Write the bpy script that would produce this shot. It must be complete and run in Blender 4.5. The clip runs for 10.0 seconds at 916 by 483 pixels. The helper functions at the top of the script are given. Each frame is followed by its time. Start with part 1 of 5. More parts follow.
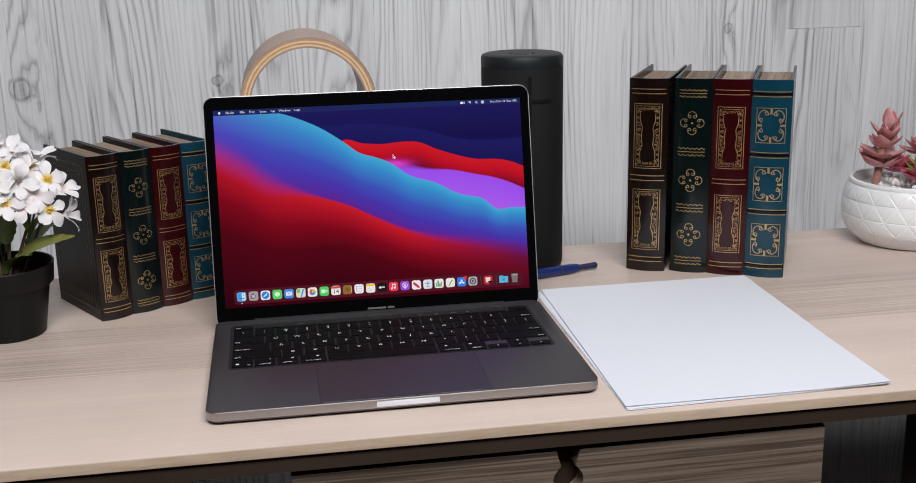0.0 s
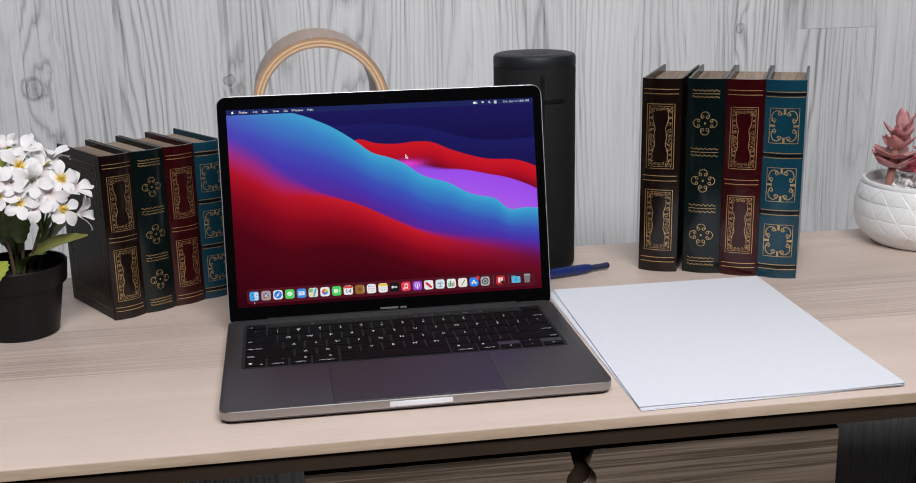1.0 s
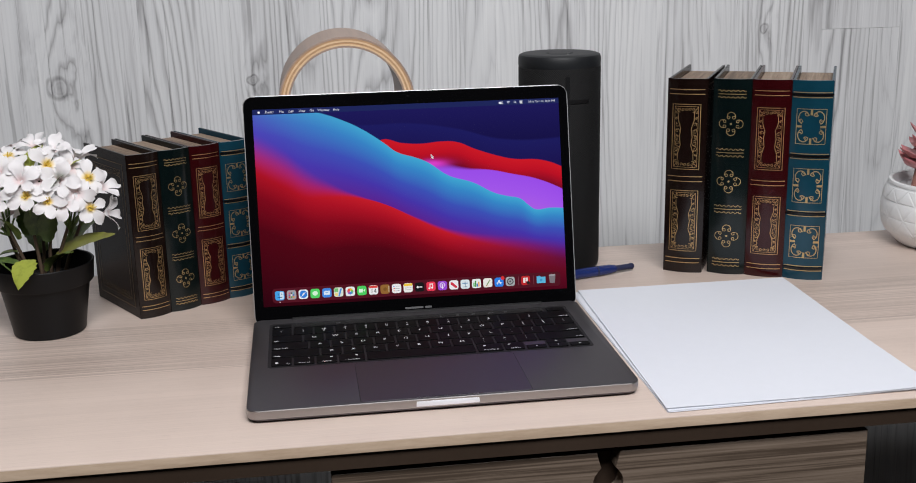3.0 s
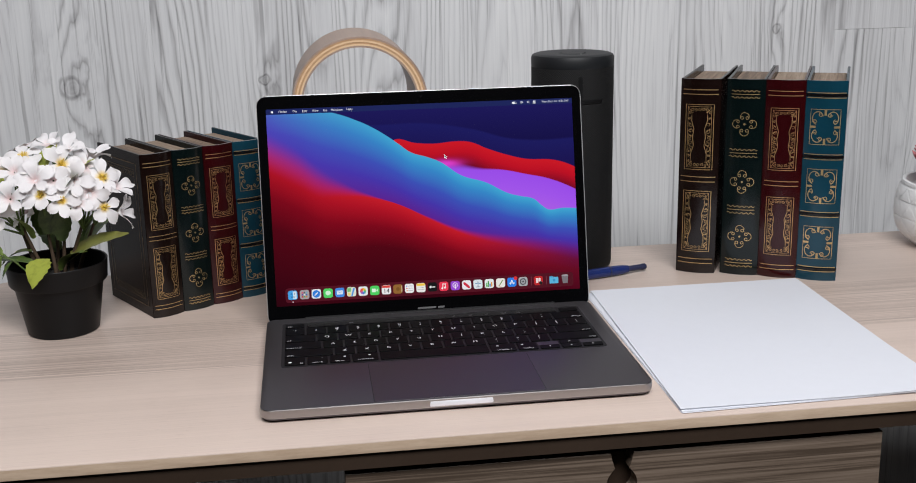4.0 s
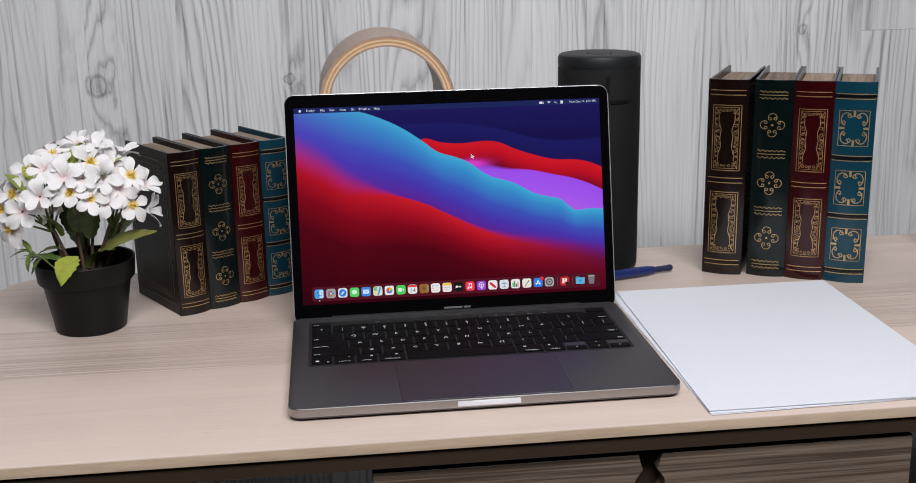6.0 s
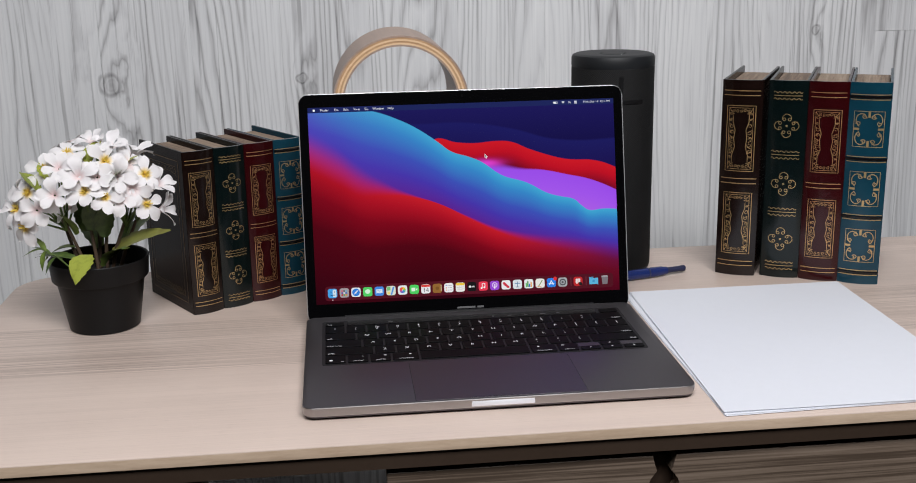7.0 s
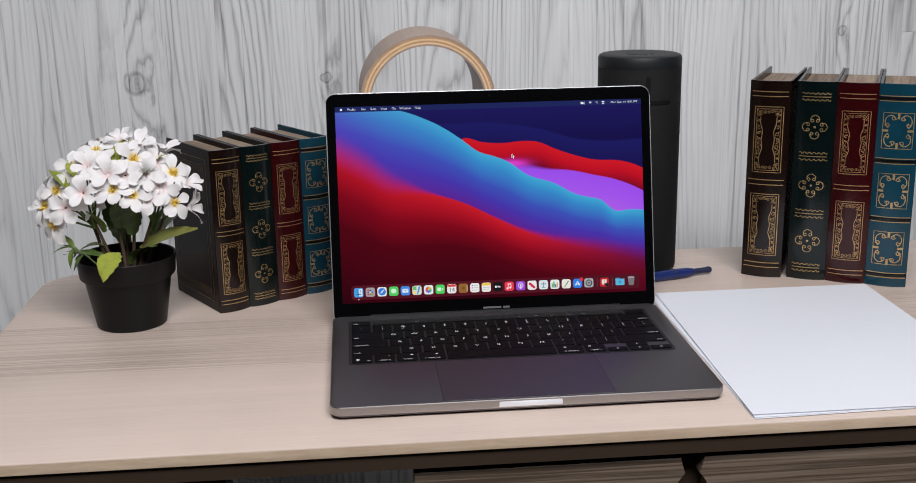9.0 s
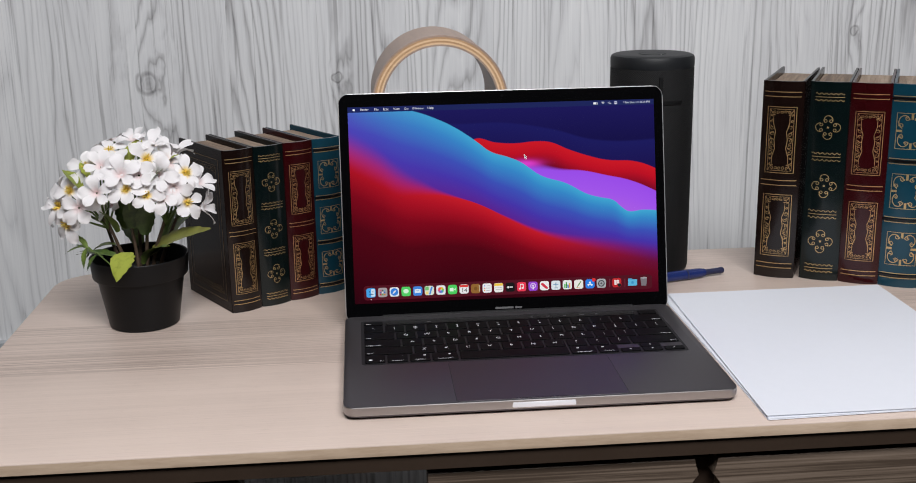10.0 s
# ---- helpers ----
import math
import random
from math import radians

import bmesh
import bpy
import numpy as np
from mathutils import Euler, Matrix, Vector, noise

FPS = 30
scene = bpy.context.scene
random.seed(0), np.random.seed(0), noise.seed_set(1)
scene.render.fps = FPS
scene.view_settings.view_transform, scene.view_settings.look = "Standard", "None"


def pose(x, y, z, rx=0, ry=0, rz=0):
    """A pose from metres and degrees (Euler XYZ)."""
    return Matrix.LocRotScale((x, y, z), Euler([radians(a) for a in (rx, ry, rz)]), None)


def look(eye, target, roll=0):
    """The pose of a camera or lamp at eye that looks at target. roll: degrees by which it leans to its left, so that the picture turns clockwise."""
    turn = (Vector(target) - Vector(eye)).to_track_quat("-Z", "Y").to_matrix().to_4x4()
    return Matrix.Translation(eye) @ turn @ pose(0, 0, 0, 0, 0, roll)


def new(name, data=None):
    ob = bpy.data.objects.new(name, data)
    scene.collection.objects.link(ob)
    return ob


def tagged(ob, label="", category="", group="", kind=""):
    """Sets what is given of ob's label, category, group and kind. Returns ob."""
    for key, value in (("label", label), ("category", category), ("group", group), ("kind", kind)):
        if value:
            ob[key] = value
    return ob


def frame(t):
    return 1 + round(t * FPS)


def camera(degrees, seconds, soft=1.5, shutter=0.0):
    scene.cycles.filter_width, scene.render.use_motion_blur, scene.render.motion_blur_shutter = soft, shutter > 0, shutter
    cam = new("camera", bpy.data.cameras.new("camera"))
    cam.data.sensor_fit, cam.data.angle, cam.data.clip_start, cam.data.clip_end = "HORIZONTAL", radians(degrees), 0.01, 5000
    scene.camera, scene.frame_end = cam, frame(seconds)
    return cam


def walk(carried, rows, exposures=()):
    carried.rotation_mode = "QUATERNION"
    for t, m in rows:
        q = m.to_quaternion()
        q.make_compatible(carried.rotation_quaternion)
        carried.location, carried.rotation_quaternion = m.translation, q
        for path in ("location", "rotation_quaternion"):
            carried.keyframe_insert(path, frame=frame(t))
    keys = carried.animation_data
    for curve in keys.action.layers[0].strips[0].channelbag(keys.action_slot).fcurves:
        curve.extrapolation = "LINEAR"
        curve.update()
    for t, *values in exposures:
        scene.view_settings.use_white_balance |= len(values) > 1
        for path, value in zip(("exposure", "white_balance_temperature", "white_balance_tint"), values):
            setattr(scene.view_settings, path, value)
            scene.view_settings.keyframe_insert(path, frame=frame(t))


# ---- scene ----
cam = camera(44.26, 10.0, soft=1.0)
PATH = [
    (0, (0.06172, -1.00621, 1.09764), (0.37212, 0.90011, 0.57844), -1.174),
    (0.5, (0.05970, -1.00561, 1.09752), (0.36306, 0.90192, 0.57858), -1.162),
    (1, (0.05772, -1.00504, 1.09745), (0.35396, 0.90367, 0.57873), -1.161),
    (1.5, (0.05576, -1.00450, 1.09742), (0.34481, 0.90537, 0.57890), -1.167),
    (2, (0.05380, -1.00398, 1.09743), (0.33559, 0.90701, 0.57906), -1.176),
    (2.5, (0.05184, -1.00349, 1.09744), (0.32629, 0.90861, 0.57922), -1.185),
    (4, (0.04582, -1.00205, 1.09749), (0.29788, 0.91322, 0.57960), -1.186),
    (4.5, (0.04375, -1.00157, 1.09749), (0.28825, 0.91470, 0.57968), -1.173),
    (5, (0.04165, -1.00110, 1.09747), (0.27855, 0.91615, 0.57973), -1.153),
    (5.5, (0.03952, -1.00062, 1.09744), (0.26880, 0.91757, 0.57977), -1.126),
    (7, (0.03298, -0.99915, 1.09734), (0.23943, 0.92166, 0.57975), -1.016),
    (7.5, (0.03078, -0.99865, 1.09733), (0.22969, 0.92295, 0.57973), -0.977),
    (8, (0.02859, -0.99814, 1.09734), (0.22003, 0.92420, 0.57970), -0.943),
    (8.5, (0.02642, -0.99764, 1.09741), (0.21047, 0.92540, 0.57969), -0.917),
    (9, (0.02429, -0.99714, 1.09753), (0.20108, 0.92655, 0.57971), -0.904),
    (9.5, (0.02221, -0.99665, 1.09774), (0.19188, 0.92764, 0.57976), -0.910),
    (10, (0.02022, -0.99617, 1.09806), (0.18294, 0.92867, 0.57986), -0.941),
]
walk(cam, [(t, look(eye, target, roll)) for t, eye, target, roll in PATH])

# ---- light ----
world = bpy.data.worlds.new("room_air")
scene.world = world
world.use_nodes = True
world.node_tree.nodes["Background"].inputs[0].default_value = (0.75, 0.82, 1.0, 1)
world.node_tree.nodes["Background"].inputs[1].default_value = 0.0
scene.view_settings.exposure = 0.0


def area_lamp(name, eye, target, sx, sy, watts, colour=(1, 1, 1)):
    data = bpy.data.lights.new(name, "AREA")
    data.shape, data.size, data.size_y, data.energy, data.color = "RECTANGLE", sx, sy, watts, colour
    ob = new(name, data)
    ob.matrix_world = look(eye, target)
    return ob


# one large softlight, high and in front of the desk
area_lamp("key_softlight_lamp", (0.27, -1.30, 2.25), (0.34, 0.25, 0.85), 1.3, 0.6, 46.5, (0.99, 0.985, 1.0))

# ---- materials ----


def mat(name, rough=0.5, metal=0.0):
    m = bpy.data.materials.new(name)
    m.use_nodes = True
    b = m.node_tree.nodes["Principled BSDF"]
    b.inputs["Roughness"].default_value, b.inputs["Metallic"].default_value = rough, metal
    return m, m.node_tree.nodes, m.node_tree.links, b


def coords(nodes, links, scale, kind="Object", turn=(0, 0, 0)):
    tc = nodes.new("ShaderNodeTexCoord")
    mp = nodes.new("ShaderNodeMapping")
    mp.inputs["Scale"].default_value = scale
    mp.inputs["Rotation"].default_value = turn
    links.new(tc.outputs[kind], mp.inputs["Vector"])
    return mp.outputs["Vector"]


def ramp(nodes, stops):
    r = nodes.new("ShaderNodeValToRGB")
    e = r.color_ramp.elements
    while len(e) < len(stops):
        e.new(0.5)
    for el, (p, c) in zip(e, stops):
        el.position, el.color = p, (*c, 1)
    return r


def noise_tex(nodes, links, vec, scale, detail=4.0, rough=0.55, distort=0.0):
    n = nodes.new("ShaderNodeTexNoise")
    n.inputs["Scale"].default_value, n.inputs["Detail"].default_value = scale, detail
    n.inputs["Roughness"].default_value, n.inputs["Distortion"].default_value = rough, distort
    links.new(vec, n.inputs["Vector"])
    return n.outputs["Fac"]


def mathn(nodes, links, op, a, b=None, c=None):
    n = nodes.new("ShaderNodeMath")
    n.operation = op
    for i, v in enumerate((a, b, c)):
        if v is None:
            continue
        if isinstance(v, (int, float)):
            n.inputs[i].default_value = v
        else:
            links.new(v, n.inputs[i])
    return n.outputs[0]


def mixc(nodes, links, fac, a, b, blend="MIX"):
    n = nodes.new("ShaderNodeMix")
    n.data_type, n.blend_type = "RGBA", blend
    for i, v in ((0, fac), (6, a), (7, b)):
        if isinstance(v, (int, float)):
            n.inputs[i].default_value = v
        elif isinstance(v, tuple):
            n.inputs[i].default_value = (*v, 1)
        else:
            links.new(v, n.inputs[i])
    return n.outputs[2]


def bump(nodes, links, b, height, strength, dist):
    n = nodes.new("ShaderNodeBump")
    n.inputs["Strength"].default_value, n.inputs["Distance"].default_value = strength, dist
    links.new(height, n.inputs["Height"])
    links.new(n.outputs[0], b.inputs["Normal"])


def plain(name, colour, rough=0.5, metal=0.0, vary=0.12, scale=60.0, bumps=0.0, coat=0.0, rvary=0.1, spec=0.5):
    """A surface of one colour with faint blotches, fine grain and uneven gloss."""
    m, n, l, b = mat(name, rough, metal)
    v = coords(n, l, (1, 1, 1))
    big = noise_tex(n, l, v, scale * 0.15, 3)
    fine = noise_tex(n, l, v, scale * 6, 3)
    both = mathn(n, l, "MULTIPLY_ADD", fine, 0.4, mathn(n, l, "MULTIPLY", big, 0.6))
    lo, hi = (tuple(c * k for c in colour) for k in (1 - vary, 1 + vary))
    r = ramp(n, [(0.3, lo), (0.7, hi)])
    l.new(both, r.inputs[0])
    l.new(r.outputs[0], b.inputs["Base Color"])
    l.new(mathn(n, l, "MULTIPLY_ADD", big, rvary * 2, rough - rvary), b.inputs["Roughness"])
    if bumps:
        bump(n, l, b, fine, 1.0, bumps)
    b.inputs["Specular IOR Level"].default_value = spec
    b.inputs["Coat Weight"].default_value = coat
    b.inputs["Coat Roughness"].default_value = 0.12
    return m


def wood(name, stops, grain, along=0, rough=0.5, bumps=0.00015, shift=True, fine=1.0, pull=0.03, twist=0.35):
    """Straight-grained wood or wood print; along: the axis of the grain; grain: lines a metre."""
    m, n, l, b = mat(name, rough)
    sc = [1.0, 1.0, 1.0]
    sc[along] = pull
    vec = coords(n, l, tuple(sc))
    if shift:
        info = n.new("ShaderNodeObjectInfo")
        add = n.new("ShaderNodeVectorMath")
        l.new(vec, add.inputs[0])
        l.new(mathn(n, l, "MULTIPLY", info.outputs["Random"], 7.0), add.inputs[1])
        vec = add.outputs[0]
    g = noise_tex(n, l, vec, grain, 5, 0.62, twist)
    f = noise_tex(n, l, vec, grain * 6, 3, 0.6)
    broad = noise_tex(n, l, vec, grain * 0.12, 2)
    s = mathn(n, l, "MULTIPLY_ADD", f, 0.28 * fine, mathn(n, l, "MULTIPLY", g, 1 - 0.28 * fine))
    s = mathn(n, l, "MULTIPLY_ADD", mathn(n, l, "SUBTRACT", broad, 0.5), 0.45, s)
    r = ramp(n, stops)
    l.new(s, r.inputs[0])
    l.new(r.outputs[0], b.inputs["Base Color"])
    l.new(mathn(n, l, "MULTIPLY_ADD", s, 0.2, rough - 0.1), b.inputs["Roughness"])
    bump(n, l, b, s, 1.0, bumps)
    return m


M_DRAWER = wood("drawer_oak_laminate", [(0.36, (0.075, 0.053, 0.038)), (0.47, (0.17, 0.127, 0.096)), (0.62, (0.25, 0.195, 0.152))], 330, 0, 0.5, 0.00008, True, 0.5, 0.012, 0.12)
M_DARKWOOD = plain("dark_brown_frame", (0.040, 0.026, 0.018), 0.6, spec=0.2)
M_PLASTER = plain("charcoal_paint", (0.022, 0.022, 0.024), 0.8, vary=0.04, scale=8)
M_FLOOR = plain("dark_brown_floor", (0.032, 0.025, 0.020), 0.9, vary=0.3, bumps=0.0005)
M_BLACKPLASTIC = plain("black_matt_plastic", (0.0045, 0.0045, 0.005), 0.45, vary=0.2, bumps=0.00003, spec=0.25)
M_PAPER = plain("white_paper", (0.715, 0.735, 0.795), 0.75, vary=0.015, scale=20)

# ---- mesh helpers ----


def part(name, bm, material, parent=None, label=""):
    me = bpy.data.meshes.new(name)
    bmesh.ops.recalc_face_normals(bm, faces=bm.faces[:])
    bm.to_mesh(me)
    bm.free()
    for m in material if isinstance(material, (list, tuple)) else [material]:
        me.materials.append(m)
    ob = new(name, me)
    if parent is not None:
        ob.parent = parent
    if label:
        ob["label"] = label
    return ob


def smooth(ob, degrees=35):
    me = ob.data
    if degrees >= 180:
        me.shade_smooth()
    else:
        bm = bmesh.new()
        bm.from_mesh(me)
        for f in bm.faces:
            f.smooth = True
        for e in bm.edges:
            if len(e.link_faces) == 2 and e.calc_face_angle(0) > radians(degrees):
                e.smooth = False
        bm.to_mesh(me)
        bm.free()
    return ob


def thing(name, m, label, category, group="", kind=""):
    ob = new(name)
    ob.empty_display_size = 0.02
    ob.matrix_world = m
    return tagged(ob, label, category, group, kind)


def box(x0, x1, y0, y1, z0, z1, bevel=0.0, seg=2):
    bm = bmesh.new()
    bmesh.ops.create_cube(bm, size=1, matrix=Matrix.Translation(((x0 + x1) / 2, (y0 + y1) / 2, (z0 + z1) / 2)) @ Matrix.Diagonal((x1 - x0, y1 - y0, z1 - z0, 1)))
    if bevel:
        bmesh.ops.bevel(bm, geom=bm.edges[:], offset=bevel, segments=seg, affect="EDGES", profile=0.5)
    return bm


def add_box(bm, x0, x1, y0, y1, z0, z1, m=Matrix()):
    bmesh.ops.create_cube(bm, size=1, matrix=m @ Matrix.Translation(((x0 + x1) / 2, (y0 + y1) / 2, (z0 + z1) / 2)) @ Matrix.Diagonal((x1 - x0, y1 - y0, z1 - z0, 1)))
    return bm


def lathe(profile, n=48, cap=False):
    """A turned shape from (radius, height) pairs."""
    bm = bmesh.new()
    rings = []
    for r, z in profile:
        if r < 1e-6:
            rings.append([bm.verts.new((0, 0, z))])
        else:
            rings.append([bm.verts.new((r * math.cos(2 * math.pi * i / n), r * math.sin(2 * math.pi * i / n), z)) for i in range(n)])
    for a, b in zip(rings, rings[1:]):
        for i in range(n):
            j = (i + 1) % n
            if len(a) == 1 and len(b) == 1:
                continue
            if len(a) == 1:
                bm.faces.new((a[0], b[i], b[j]))
            elif len(b) == 1:
                bm.faces.new((a[i], a[j], b[0]))
            else:
                bm.faces.new((a[i], a[j], b[j], b[i]))
    return bm


def round_rect(x0, x1, y0, y1, r, seg=6):
    pts = []
    for cx, cy, a0 in ((x1 - r, y1 - r, 0), (x0 + r, y1 - r, 90), (x0 + r, y0 + r, 180), (x1 - r, y0 + r, 270)):
        for k in range(seg + 1):
            a = radians(a0 + 90 * k / seg)
            pts.append((cx + r * math.cos(a), cy + r * math.sin(a)))
    return pts


def prism(pts, z0, z1, bevel=0.0, seg=2, m=Matrix()):
    """A flat outline pulled up from z0 to z1, its rims rounded."""
    bm = bmesh.new()
    lo = [bm.verts.new(m @ Vector((x, y, z0))) for x, y in pts]
    hi = [bm.verts.new(m @ Vector((x, y, z1))) for x, y in pts]
    n = len(pts)
    top, bot = bm.faces.new(hi), bm.faces.new(lo[::-1])
    for i in range(n):
        bm.faces.new((lo[i], lo[(i + 1) % n], hi[(i + 1) % n], hi[i]))
    if bevel:
        rim = list(top.edges) + list(bot.edges)
        bmesh.ops.bevel(bm, geom=rim, offset=bevel, segments=seg, affect="EDGES", profile=0.5)
    return bm


def tube(points, radii, n=8, bm=None):
    """A round bar along points, its radius given for each."""
    bm = bm or bmesh.new()
    rings = []
    for i, p in enumerate(points):
        p = Vector(p)
        d = (Vector(points[min(i + 1, len(points) - 1)]) - Vector(points[max(i - 1, 0)])).normalized()
        u = d.orthogonal().normalized() if abs(d.z) > 0.9 else d.cross(Vector((0, 0, 1))).normalized()
        w = d.cross(u)
        rings.append([bm.verts.new(p + radii[i] * (math.cos(2 * math.pi * k / n) * u + math.sin(2 * math.pi * k / n) * w)) for k in range(n)])
    for a, b in zip(rings, rings[1:]):
        for k in range(n):
            bm.faces.new((a[k], a[(k + 1) % n], b[(k + 1) % n], b[k]))
    bm.faces.new(rings[0][::-1])
    bm.faces.new(rings[-1])
    return bm



def srgb(r, g, b):
    """Linear values of a colour given as 0 to 255."""
    return tuple((c / 255 / 12.92 if c <= 10 else ((c / 255 + 0.055) / 1.055) ** 2.4) for c in (r, g, b))


def wall_wood():
    """Grey limed boards: flowing growth lines, a few knots, fine fibres, a tone of its own for each board."""
    m, n, l, b = mat("grey_washed_wood", 0.62)
    tc = n.new("ShaderNodeTexCoord")
    xyz = n.new("ShaderNodeSeparateXYZ")
    l.new(tc.outputs["Object"], xyz.inputs[0])
    info = n.new("ShaderNodeObjectInfo")
    shift = mathn(n, l, "MULTIPLY", info.outputs["Random"], 9.0)

    def stretched(kx, kz, scale, detail, rough=0.5, plus=shift):
        c = n.new("ShaderNodeCombineXYZ")
        l.new(mathn(n, l, "MULTIPLY", xyz.outputs[0], kx), c.inputs[0])
        l.new(mathn(n, l, "MULTIPLY", xyz.outputs[2], kz), c.inputs[2])
        l.new(plus, c.inputs[1])
        return noise_tex(n, l, c.outputs[0], scale, detail, rough)

    field = mathn(n, l, "MULTIPLY_ADD", stretched(8.0, 0.8, 1.0, 1.5), 1.5, mathn(n, l, "MULTIPLY", xyz.outputs[0], 6.0))
    field = mathn(n, l, "MULTIPLY_ADD", stretched(42.0, 5.0, 1.0, 3), 0.14, field)
    ringed = None
    warp = stretched(60.0, 28.0, 1.0, 2)
    for kx, kz, size in ((-0.2745, 0.911, 0.0165), (-0.009, 0.913, 0.0085), (0.736, 0.961, 0.008), (0.985, 0.70, 0.013)):
        dx = mathn(n, l, "SUBTRACT", xyz.outputs[0], kx)
        dx = mathn(n, l, "MULTIPLY_ADD", mathn(n, l, "SUBTRACT", warp, 0.5), 0.022, dx)
        dz = mathn(n, l, "SUBTRACT", xyz.outputs[2], kz)
        dx2, dz2 = mathn(n, l, "MULTIPLY", dx, dx), mathn(n, l, "MULTIPLY", dz, dz)
        d2 = mathn(n, l, "MULTIPLY_ADD", dz2, 0.7, dx2)
        d3 = mathn(n, l, "MULTIPLY_ADD", dz2, 0.09, dx2)
        near = mathn(n, l, "POWER", 2.718, mathn(n, l, "MULTIPLY", d3, -1.0 / (size * 1.7) ** 2))
        field = mathn(n, l, "MULTIPLY_ADD", near, 0.24 if size > 0.012 else 0.10, field)
        eye = ramp(n, [(0.0, (0.55, 0.55, 0.55)), (0.25, (0.3, 0.3, 0.3)), (0.4, (0.5, 0.5, 0.5)), (0.52, (0.25, 0.25, 0.25)), (0.68, (1, 1, 1)), (0.78, (0.8, 0.8, 0.8)), (0.95, (0, 0, 0))])
        l.new(mathn(n, l, "DIVIDE", mathn(n, l, "SQRT", d2), size), eye.inputs[0])
        core = eye.outputs[0]
        ringed = core if ringed is None else mathn(n, l, "ADD", ringed, core)
    saw = mathn(n, l, "FRACT", mathn(n, l, "MULTIPLY", field, 13.0))
    rings = ramp(n, [(0.0, (0.1, 0.1, 0.1)), (0.09, (0.55, 0.55, 0.55)), (0.35, (1, 1, 1)), (0.72, (0.86, 0.86, 0.86)), (0.94, (0.34, 0.34, 0.34)), (1.0, (0.1, 0.1, 0.1))])
    l.new(saw, rings.inputs[0])
    fibre = stretched(420.0, 9.0, 1.0, 3, 0.6)
    cloud = stretched(14.0, 2.2, 1.0, 3)
    strength = ramp(n, [(0.36, (0.12, 0.12, 0.12)), (0.6, (1, 1, 1))])
    l.new(stretched(9.0, 0.9, 1.0, 2, 0.5, mathn(n, l, "ADD", shift, 40.0)), strength.inputs[0])
    dark = mathn(n, l, "MULTIPLY", mathn(n, l, "SUBTRACT", 1.0, rings.outputs[0]), strength.outputs[0])
    value = mathn(n, l, "MULTIPLY_ADD", dark, -0.46, 0.79)
    value = mathn(n, l, "MULTIPLY_ADD", mathn(n, l, "SUBTRACT", fibre, 0.5), 0.30, value)
    value = mathn(n, l, "MULTIPLY_ADD", mathn(n, l, "SUBTRACT", cloud, 0.5), 0.5, value)
    value = mathn(n, l, "MULTIPLY_ADD", info.outputs["Random"], 0.15, value)
    streak = ramp(n, [(0.0, (1, 1, 1)), (0.36, (1, 1, 1)), (0.43, (0, 0, 0)), (1.0, (0, 0, 0))])
    l.new(stretched(170.0, 2.6, 1.0, 4, 0.65, mathn(n, l, "ADD", shift, 17.0)), streak.inputs[0])
    value = mathn(n, l, "MULTIPLY_ADD", streak.outputs[0], -0.22, value)
    pale = ramp(n, [(0.0, (0, 0, 0)), (0.58, (0, 0, 0)), (0.66, (1, 1, 1)), (1.0, (1, 1, 1))])
    l.new(stretched(120.0, 2.0, 1.0, 3, 0.6, mathn(n, l, "ADD", shift, 29.0)), pale.inputs[0])
    value = mathn(n, l, "MULTIPLY_ADD", pale.outputs[0], 0.12, value)
    value = mathn(n, l, "MULTIPLY_ADD", ringed, -0.33, value)
    tone = ramp(n, [(0.1, srgb(112, 112, 113)), (0.5, srgb(180, 180, 182)), (0.78, srgb(217, 218, 220)), (1.0, srgb(232, 233, 234))])
    l.new(value, tone.inputs[0])
    l.new(tone.outputs[0], b.inputs["Base Color"])
    bump(n, l, b, value, 0.6, 0.0006)
    return m


